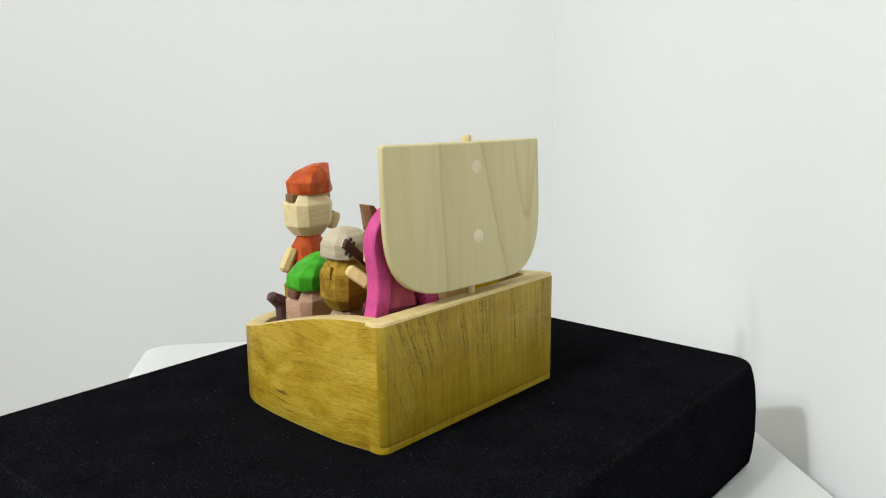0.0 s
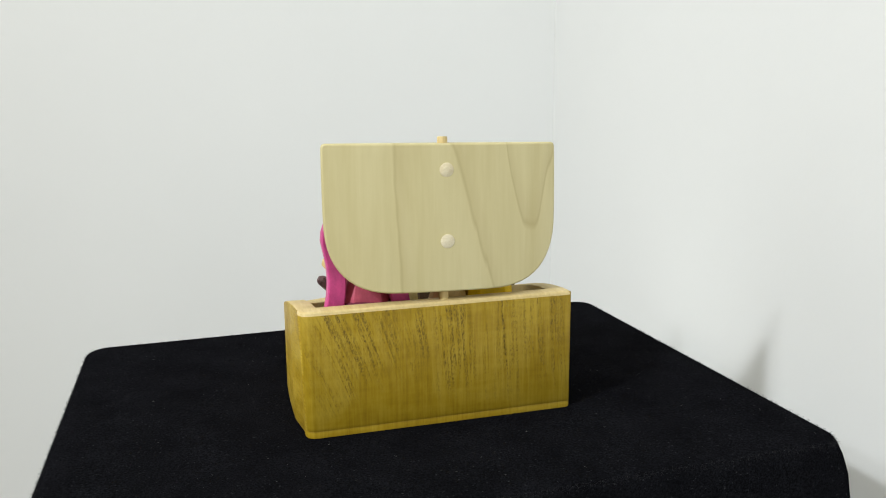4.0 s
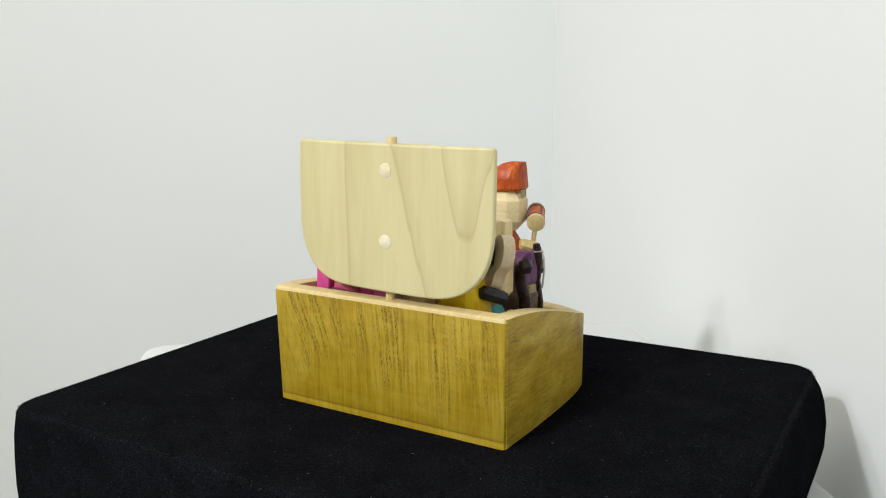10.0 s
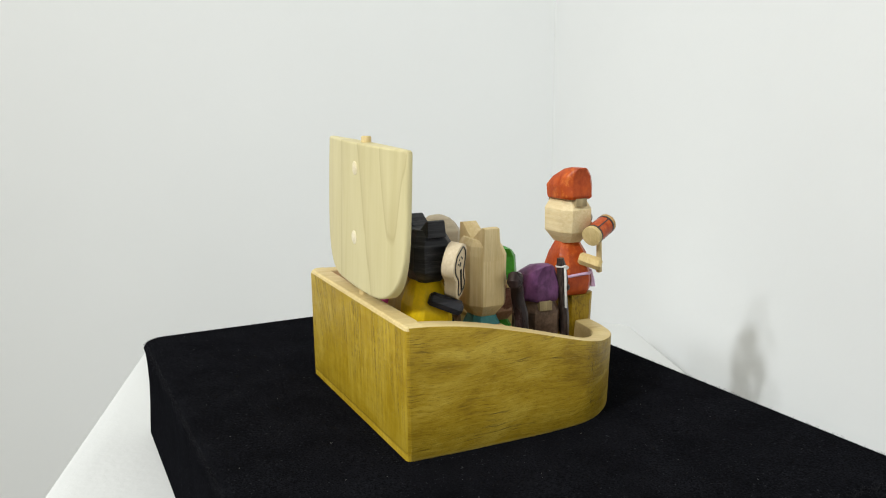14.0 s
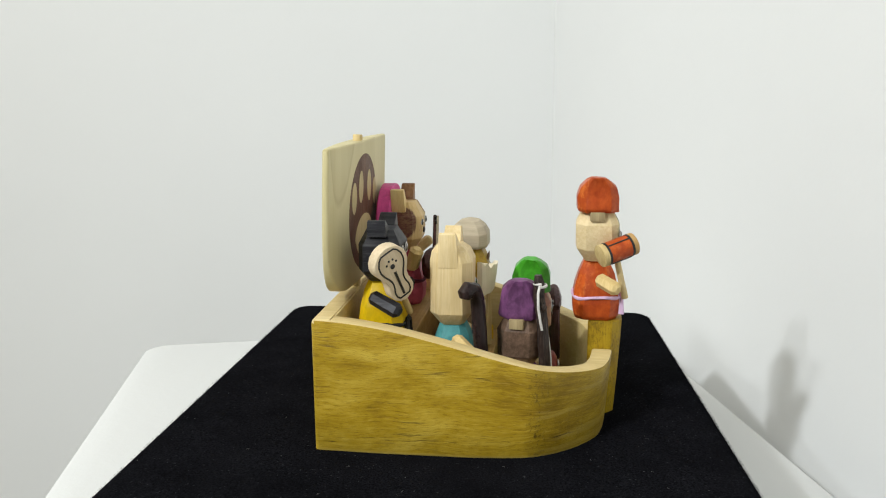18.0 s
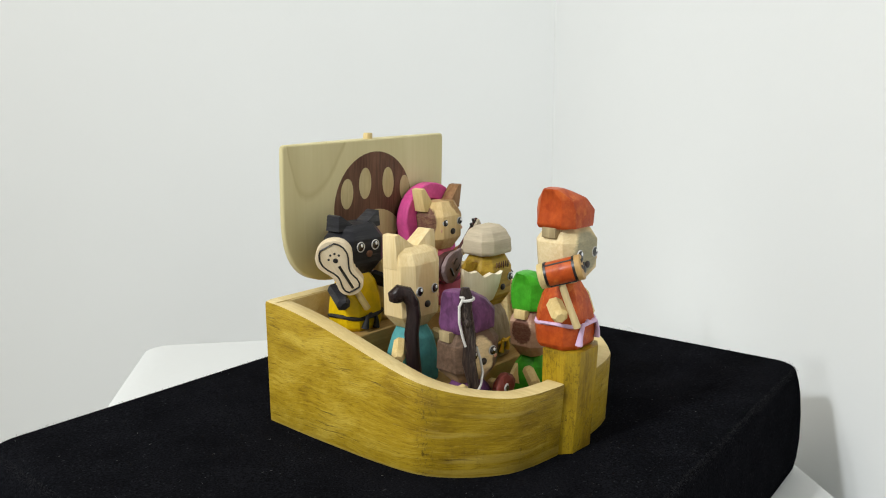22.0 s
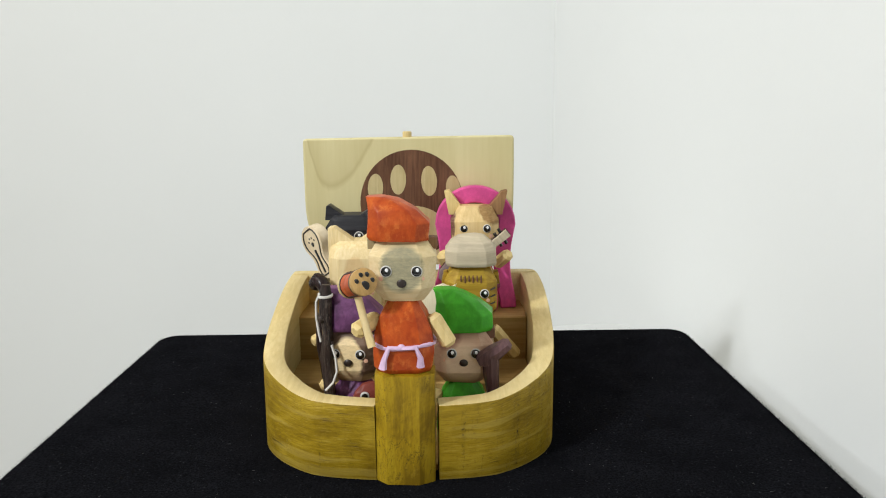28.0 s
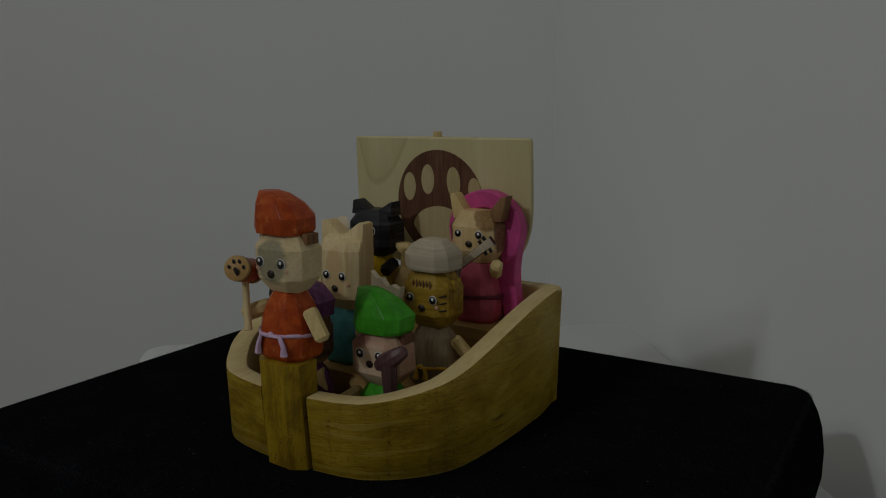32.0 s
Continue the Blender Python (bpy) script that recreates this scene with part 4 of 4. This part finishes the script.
# green musician seated by the stem, with a forked staff
GRN = (-27.2, 69.6, 4.6)
b = Build()
body(b, GREEN, 34, 14.6, 12.5, 21)
b.head(33.5, 63.0, 15.6, 12.0, HEAD_PINKWOOD, 22)
for s in (-1, 1):
    block_ear(b, s, s * 9.0, 56.6, BROWN if s < 0 else MAPLE, 5.6, -5.0, 3.8, 16.6)
eyes(b, 12.0, 51.2, 6.2, 2.8)
snout(b, 12.2, 46.2)
blush(b, 12.0, 47.6)
limb(b, (13.0, 3, 27), (21.5, 15.0, 21.0), 3.6, MAPLE, 7)
limb(b, (-13.0, 3, 26), (-20.0, 14.0, 21.0), 3.6, MAPLE, 8)
o = b.done("wooden_cat_figurine", None, 18)
rider(tagged(o, "carved wooden cat in bright green robe with pinkish face", "figurine", "crew of carved animals"), *GRN)
cap_hat("green_cap", "bright green carved wooden cap with bent peak", GREEN, (GRN[0], GRN[1] - 0.4, GRN[2] + 61.6), 1, 15.3, 12.0, 21.5, 6)
b = Build()
b.tube([(-1.5, 1, -40), (-1.0, 0.5, -20), (0.2, 0, -10), (0.5, 0, 1)], [3.4, 3.5, 3.9, 4.6], STAFF_BROWN, 8, 0.08, 9)
b.tube([(7.0, 1.0, -3.6), (4, 0.6, -2.0), (-2, 0, 1.8), (-8.0, -0.6, 6.0), (-9.6, -0.8, 7.0)], [2.6, 4.4, 4.6, 3.7, 2.0], STAFF_BROWN, 8, 0.08, 10)
o = b.done("forked_staff", None, 35)
rider(tagged(o, "dark plum-brown staff with a foot-shaped top", "staff"), -41.5, 83.5, 55.5)

# purple angler with rod and fish
PUR = (31.9, 65.6, 4.6)
b = Build()
body(b, PURPLE, 33, 14.6, 12.5, 31)
b.head(33.0, 63.0, 15.4, 12.3, HEAD_BROWNCAP, 32)
for s in (-1, 1):
    block_ear(b, s, s * 9.0, 56.0, BROWN if s < 0 else CUB_EAR, 5.8, -5.0, 3.8, 16.4)
eyes(b, 12.3, 49.7, 6.7, 2.8)
snout(b, 12.5, 45.0)
blush(b, 12.3, 46.3)
limb(b, (13.5, 3, 27), (13.0, 13.0, 33.0), 3.3, MAPLE, 17)
limb(b, (-13.0, 3, 27), (-16.5, 13.0, 27.0), 3.6, MAPLE, 18)
o = b.done("wooden_cat_figurine", None, 18)
rider(tagged(o, "carved wooden cat in purple robe with brown-sided face", "figurine", "crew of carved animals"), *PUR, -8)
cap_hat("purple_cap", "purple-stained carved wooden cap", PURPLE, (PUR[0] - 0.5, PUR[1] - 0.6, PUR[2] + 61.0), 1, 15.0, 12.2, 22, 8)
rod = new("fishing_rod")
tagged(rod, "dark bark twig fishing rod with white string", "fishing rod")
b = Build()
b.tube([(-1.6, 5.5, -72), (-1.2, 4.5, -50), (0.3, 3.0, -38), (-0.6, 2.2, -24), (0.5, 1.0, -12), (0.2, 0.2, -3), (0, 0, 1.2)], [2.6, 3.0, 3.5, 2.9, 3.5, 3.0, 2.2], BARK, 9, 0.19, 12)
b.ball((2.2, 3.2, -16.5), (2.3, 2.0, 2.4), BARK, 6, 8)
b.ball((-2.6, 3.4, -30.0), (1.6, 1.6, 2.0), BARK, 6, 8)
b.done("twig", rod, 35)
b = Build()
b.tube([(3.4 * math.cos(a), 1.2 + 3.4 * math.sin(a), -5.0 + 0.25 * a) for a in [0.5 * k for k in range(14)]], 0.75, STRING, 6)
b.tube([(3.3, 1.0, -4.2), (5.2, 0.2, -8), (5.4, 0.4, -16), (4.2, 1.6, -24), (3.0, 2.6, -29)], 0.75, STRING, 6)
b.tube([(-3.0, 5.0, -30), (-5.0, 6.0, -37), (-5.6, 7.0, -44), (-3.4, 7.6, -50), (0.5, 7.8, -54)], 0.75, STRING, 6)
b.done("string", rod, 60)
rider(rod, 44.6, 74.5, 90.0)
fish = new("wooden_fish")
tagged(fish, "small red-stained carved wooden fish held in front", "fish")
b = Build()
b.carved([(-8, 3.0, 1.6), (-6, 7.5, 3.0), (-1, 10.5, 4.2), (4, 8.0, 3.4), (7.5, 3.2, 1.8)], RED_FISH, None, 0.5, 0.4, 0.5, 14)
b.done("fish_body", fish, 20)
b = Build()
b.prism([(-9, -1.5), (-16, -7), (-15, 0), (-16.5, 6), (-9, 2.5)], 2.2, MAPLE, pose(0, -1.1, 0))
b.done("tail_fin", fish, 20)
b = Build()
b.ball((3.0, 3.9, 2.0), (2.5, 0.7, 2.5), EYE_WHITE)
b.ball((3.0, 4.3, 2.0), (1.7, 0.7, 1.7), EYE_BLACK)
b.done("fish_eye", fish, 40)
rider(fish, 21.5, 82.0, 33.0, 8, 0, 12)

# tabby with a grey beret and a notched fan
TAN = (-32.0, 29.0, 27.2)
b = Build()
body(b, ROBE_TAN, 34, 14.8, 12.8, 41)
b.head(33.0, 65.5, 15.4, 12.3, HEAD_TABBY, 42)
for s in (-1, 1):
    cat_ear(b, s * 13.0, -0.5, 54.0, 3.8, 7.5, 3.6, HEAD_TABBY, s * 1.6)
for k in range(6):
    b.ball((-5.6 + 2.25 * k, 12.0, 58.8 + 0.4 * (k % 2)), (0.5, 0.42, 2.5 - 0.5 * (k % 2)), BROWN, 6, 8)
for k in range(3):
    b.tube([(-14.6, 0.0, 54 - 4.5 * k), (-13.4, 8.6, 53 - 4.2 * k), (-11.0, 11.8, 52.5 - 4.0 * k)], [0.45, 0.6, 0.35], NOSE, 6)
    b.tube([(14.6, 0.0, 54 - 4.5 * k), (13.4, 8.6, 53 - 4.2 * k), (11.0, 11.8, 52.5 - 4.0 * k)], [0.45, 0.6, 0.35], NOSE, 6)
eyes(b, 12.3, 50.5, 7.6, 2.7)
snout(b, 12.5, 45.2)
blush(b, 12.3, 46.6)
limb(b, (-13.0, 0, 27), (-27.5, -6.0, 8.5), 3.8, MAPLE, 27)
limb(b, (13.0, 4, 25), (21.5, 14.5, 20.0), 3.6, MAPLE, 28)
o = b.done("wooden_cat_figurine", None, 18)
rider(tagged(o, "carved wooden tabby cat with brown robe and yellow cord", "figurine", "crew of carved animals"), *TAN)
b = Build()
b.carved([(0, 13.8, 11.6), (1.5, 14.5, 12.2), (9.0, 14.4, 12.0), (13.6, 11.6, 9.6), (16.6, 7.2, 5.8), (17.8, 2.6, 2.2)], GREY_HAT, None, 0.42, 0.5, 0.45, 44)
o = b.done("grey_beret", None, 22)
rider(tagged(o, "greyish carved wooden beret on the tabby's head", "hat"), TAN[0], TAN[1], TAN[2] + 65.4)
sash("yellow_sash", "yellow cord sash tied round a brown robe", YELLOW_CORD, TAN, 15.1, 13.1, 11.0, 0.9, True, ((2.5, -6.5, 1.0), (-3.5, -6, -1.0)))
fan = new("notched_fan")
tagged(fan, "pale wooden notched fan on a thin handle", "fan")
b = Build()
b.prism([(-12.5, 7.5), (-9.0, 5.2), (-4.5, 7.2), (1.0, 4.4), (6.0, 9.5), (10.5, 8.2), (16.0, 12.0), (15.8, 4), (16.6, -4.5), (15.6, -10.5), (7.5, -9.2), (0.5, -11.0), (-5.5, -9.0), (-9.5, -2.0)], 3.2, WHITE_FAN, pose(0, -1.6, 0), 0.5)
b.done("blade", fan, 25)
b = Build()
b.tube([(0.5, 0, -9.5), (1.2, 0.5, -25), (2.4, 1.0, -43)], [1.7, 1.7, 1.8], DOWEL, 9)
b.done("handle", fan, 40)
rider(fan, -11.5, 43.0, 77.2, -16)

# tall-headed pale cat with a crook
WHT = (33.6, 26.4, 27.2)
b = Build()
body(b, TURQUOISE, 36, 14.4, 12.5, 51)
b.carved([(33.5, 8.5, 7.0), (41.0, 15.0, 11.7), (70, 15.5, 11.7), (75.5, 14.9, 10.0, -0.8), (79.0, 11.5, 6.8, -1.6)], HEAD_TALL, None, 0.42, 0.3, 0.35, 52)
for e in (-1, 1):
    b.loft([[(e * 3.5, -6.4, 67.5), (e * 15.7, -6.4, 67.5), (e * 15.7, 4.3, 67.5), (e * 3.5, 4.3, 67.5)],
            [(e * 0.6, -6.3, 78.4), (e * 15.9, -6.3, 78.0), (e * 15.9, 4.1, 78.0), (e * 0.6, 4.1, 78.4)],
            [(e * 12.6, -6.0, 86.8), (e * 16.0, -6.0, 86.2), (e * 16.0, 3.4, 86.2), (e * 12.6, 3.2, 86.8)]], WHITE_MAPLE, None, 0.4)
eyes(b, 12.0, 55.2, 6.1, 2.8)
snout(b, 12.2, 47.3)
blush(b, 12.0, 50.5)
limb(b, (13.0, 3, 27), (25.0, 13.0, 21.5), 3.9, MAPLE, 37)
limb(b, (-13.0, 3, 27), (-20.0, 12.0, 19.0), 3.8, MAPLE, 38)
o = b.done("wooden_cat_figurine", None, 18)
rider(tagged(o, "tall-headed pale wooden cat in turquoise robe", "figurine", "crew of carved animals"), *WHT)
b = Build()
b.tube([(5.2, -4.0, -3.8), (4.8, -3.6, -1.5), (3.0, -2.0, 1.2), (0.4, 0.4, 0.6), (-2.4, 2.0, -4.8), (-2.4, 2.8, -12), (0.4, 3.6, -21.5), (0.3, 4.4, -34), (-1.0, 4.8, -46), (-2.0, 4.8, -56)],
       [2.9, 4.6, 4.7, 4.3, 3.9, 3.9, 4.1, 4.0, 3.9, 3.7], STAFF, 10, 0.05, 15)
o = b.done("crook_staff", None, 45)
rider(tagged(o, "glossy dark wooden staff with a curled top", "staff"), 51.5, 39.5, 83.5)

# black cat in yellow with a flat lute, and a gourd
BLK = (40.6, -12.4, 54.0)
b = Build()
body(b, YELLOW, 35, 14.6, 12.6, 61)
b.head(32.5, 61.8, 16.4, 11.8, CAT_BLACK, 62, 0.36)
cat_ear(b, 8.2, 0, 58.5, 8.0, 9.2, 5.4, CAT_BLACK, 6.4, 0.10)
cat_ear(b, -8.2, 0.6, 58.5, 8.0, 9.4, 5.2, CAT_BLACK, -6.8, 0.10)
eyes(b, 11.9, 49.6, 5.7, 2.9, 0.4, CAT_BLACK)
for s in (-1, 1):
    ring = [(0.4 + s * 5.7 + 2.75 * math.cos(a), 12.45, 49.6 + 2.75 * math.sin(a)) for a in [2 * math.pi * k / 20 for k in range(21)]]
    b.tube(ring, 0.32, EYE_WHITE, 6)
snout(b, 12.1, 44.9, -0.8, BROWN)
limb(b, (13.6, -4.0, 25), (20.0, 13.0, 18.0), 4.2, CAT_BLACK, 47)
limb(b, (-13.5, 0.0, 28), (-17.0, 14.5, 25.0), 4.2, CAT_BLACK, 48)
o = b.done("wooden_cat_figurine", None, 18)
rider(tagged(o, "carved black wooden cat in yellow robe with black sash", "figurine", "crew of carved animals"), *BLK)
sash("black_sash", "black cord sash knotted over a yellow robe", BLACK_CORD, BLK, 15.0, 13.0, 8.5, 1.2, True, ((5.0, -6.5, 1.5), (-3.5, -7.5, -1.0)))

lute = new("flat_lute")
tagged(lute, "small flat pale wooden lute with black painted outline", "lute")


def lute_half(v):
    """Half the lute's width, v millimetres below its top."""
    return curve_at(v, ((0, 0.0), (0.6, 3.6), (2, 6.2), (4.5, 8.8), (7.5, 10.2), (11, 10.4), (14.5, 9.2), (18, 7.2), (21, 6.2), (24, 6.5), (27, 7.4), (30, 7.2), (32.5, 5.4), (34.2, 2.8), (34.6, 0.0)))


def lute_ring(shrink, n=40):
    vs = [shrink + (34.6 - 2 * shrink) * (0.5 - 0.5 * math.cos(math.pi * k / n)) for k in range(n + 1)]
    right = [(max(0.0, lute_half(v) - (shrink if 0 < k < n else 9)), -v) for k, v in enumerate(vs)]
    return right + [(-x, z) for x, z in reversed(right[1:-1])]


b = Build()
b.prism(lute_ring(0), 7.0, PALE_FAN, None, 0.5)
b.done("soundboard", lute, 30)
b = Build()
line = lute_ring(2.6, 30)
b.tube([(x, 7.05, z) for x, z in line + line[:1]], 0.5, BLACK, 6)
b.done("painted_outline", lute, 60)
b = Build()
b.tube([(0, 7.0, -15.5), (0, 7.0, -30.5)], 0.85, BLACK, 6)
b.done("painted_bar", lute, 60)
for x, z, r in ((0, -11.8, 1.5), (-3.2, -10.0, 0.7), (-1.6, -8.0, 0.7), (0.9, -7.7, 0.7), (3.0, -9.4, 0.7)):
    b = Build()
    b.ball((x, 7.0, z), (r, 0.3, r), BLACK, 6, 10)
    b.done("paw_mark", lute, 60)
b = Build()
b.tube([(0, 3.5, -33), (0, 3.5, -46.5), (0, 3.5, -47.2)], [2.0, 2.0, 1.5], DOWEL, 9)
b.done("handle", lute, 40)
lv = Vector((0.44, -0.24, 0.865)).normalized()
ln = Vector((0.76, 0.65, 0.0))
ln = (ln - lv * ln.dot(lv)).normalized()
lu = ln.cross(lv)
lm = Matrix((lu, ln, lv)).transposed()
le = [math.degrees(a) for a in lm.to_euler("XYZ")]
lp = Vector((64.0, -2.2, 98.2)) + lv * 11.8 - ln * 7.0
RIDERS.append((lute, pose(lp.x * 0.001, lp.y * 0.001, lp.z * 0.001, *le)))

b = Build()
b.carved([(0, 7.5, 7.0), (3, 10.5, 9.0), (12, 11.2, 9.4), (20, 9.0, 7.6, 0, 0.8), (27, 5.2, 4.6, 0, 1.6), (34, 4.2, 3.8, 0, 2.6), (38.5, 6.0, 4.2, 0, 4.6), (41.5, 5.6, 3.8, 0, 6.2)], MAPLE, None, 0.45, 0.3, 0.5, 66)
o = b.done("gourd_flask", None, 22)
rider(tagged(o, "carved pale wooden gourd flask standing on the upper step", "flask"), 15.0, -14.0, 54.0)

# calico in pink under a magenta hood, with a round lute
PNK = (-35.6, -14.0, 54.0)
b = Build()
body(b, PINK, 37, 14.4, 12.6, 71)
b.head(36.0, 66.5, 15.0, 12.2, HEAD_CALICO, 72)
cat_ear(b, 10.4, -1.2, 61.0, 5.8, 15.0, 4.5, MAPLE, 7.0)
cat_ear(b, -10.6, -0.6, 61.0, 6.2, 15.0, 4.6, EAR_SHADE, -7.6)
eyes(b, 12.2, 53.8, 7.0, 2.6)
snout(b, 12.4, 47.8, -0.3)
blush(b, 12.2, 49.0)
limb(b, (15.0, 6.0, 25), (20.0, 11.5, 39.0), 4.5, MAPLE, 57)
limb(b, (-13.5, 3.0, 30), (-20.5, 14.0, 38.5), 3.8, MAPLE, 58)
o = b.done("wooden_cat_figurine", None, 18)
rider(tagged(o, "carved calico wooden cat in pink robe under magenta hood", "figurine", "crew of carved animals"), *PNK)
sash("plum_sash", "dark plum band round a pink robe", PLUM_CORD, PNK, 15.0, 13.0, 16.0, 1.1, False)

# the hood: an arched ribbon of wood with flared feet
b = Build()
arch = []
for k in range(37):
    s = k / 36 * 2 - 1
    if abs(s) < 0.45:
        a = s / 0.45 * math.pi / 2
        x, z, wd = 20.0 * math.sin(a), 53.5 + 18.8 * math.cos(a), 5.3
    else:
        q = (abs(s) - 0.45) / 0.55
        bend = 20.0 - 3.4 * math.sin(math.pi * min(1, q * 1.1)) + 1.0 * q ** 2
        bend += 3.0 * q ** 2 if s > 0 else 0.0
        x, z, wd = math.copysign(bend, s), 53.5 * (1 - q), 5.3 - 0.2 * q
    arch.append((x, z, wd))
rings = []
for k, (x, z, wd) in enumerate(arch):
    p, q = arch[max(k - 1, 0)], arch[min(k + 1, 36)]
    d = Vector((q[0] - p[0], q[1] - p[1])).normalized()
    n = Vector((-d.y, d.x))
    yb, yf = -12.0 + (3.0 if x < 0 else -1.0) * (1 - min(z, 74) / 74) ** 1.5, -3.5 + 4.0 * (1 - min(z, 74) / 74) ** 1.5
    rings.append([(x + n.x * wd, yb, z + n.y * wd), (x + n.x * wd, yf, z + n.y * wd), (x - n.x * wd, yf, z - n.y * wd), (x - n.x * wd, yb, z - n.y * wd)])
b.loft(rings, MAGENTA, None, 0)
hood = b.done("magenta_hood", None, 45)
mod = hood.modifiers.new("edge", "BEVEL")
mod.width, mod.segments, mod.limit_method, mod.angle_limit = 0.0009, 2, "ANGLE", radians(50)
rider(tagged(hood, "glossy magenta arched wooden hood round the cat's head", "hood"), PNK[0] - 0.4, PNK[1] - 2.0, PNK[2] + 0.2)

biwa = new("round_lute")
tagged(biwa, "small grey-stained wooden lute with black tuning pegs", "lute")
b = Build()
b.carved([(-10.0, 5.0, 1.6), (-7, 8.0, 2.2), (-1, 9.2, 2.4), (5, 7.4, 2.4), (10, 4.0, 2.0), (13.5, 2.4, 1.6)], GREY_BIWA, None, 0.45, 0.3, 0.5, 75)
b.done("lute_body", biwa, 22)
b = Build()
b.carved([(11, 2.1, 0.9, 0.8), (34, 2.4, 0.9, 0.8), (39.5, 2.6, 0.9, 0.8)], GREY_HAT, None, 0.2, 0.15, 0.3, 76)
b.done("neck", biwa, 22)
b = Build()
b.carved([(9, 2.3, 1.1, -0.9), (34, 2.6, 1.2, -1.0), (40, 2.7, 1.2, -1.0)], PLUM, None, 0.3, 0.15, 0.3, 77)
b.carved([(-9.5, 4.6, 2.0, -3.4), (-6.5, 7.4, 3.2, -4.4), (-1, 8.4, 3.8, -4.8), (5, 6.6, 3.2, -4.0), (10, 3.4, 2.0, -2.2)], PLUM, None, 0.45, 0.3, 0.4, 78)
b.done("lute_back", biwa, 22)
for z, h in ((35.5, 5.2), (32.0, 4.6)):
    b = Build()
    b.tube([(-h, -0.6, z - 0.6), (h, -0.6, z + 0.8)], 1.0, BLACK, 7)
    b.done("tuning_peg", biwa, 40)
b = Build()
b.tube([(-3.4, 2.3, -4.5), (3.4, 2.3, -4.5)], 0.9, BLACK, 6)
b.done("bridge", biwa, 40)
for s in (-1, 1):
    b = Build()
    b.tube([(s * 2.8, 2.35, 4.5), (s * 3.6, 2.4, 2.0), (s * 2.8, 2.4, -0.5)], 0.55, BLACK, 6)
    b.done("sound_hole", biwa, 40)
bv = Vector((-31.3, -3.7, 24.8)).normalized()
bn = Vector((-0.2, 0.95, 0.0))
bn = (bn - bv * bn.dot(bv)).normalized()
bu = bn.cross(bv)
be = [math.degrees(a) for a in Matrix((bu, bn, bv)).transposed().to_euler("XYZ")]
RIDERS.append((biwa, pose(-0.0240, 0.0075, 0.0820, *be)))


def motions():
    """Everything on the turntable goes round together."""
    for ob, m in RIDERS:
        walk(ob, [(t, pose(0, 0, 0, 0, 0, float(np.interp(t, [k for k, a in TURN], [a for k, a in TURN]))) @ m) for t in [0.5 * k for k in range(65)]])


motions()
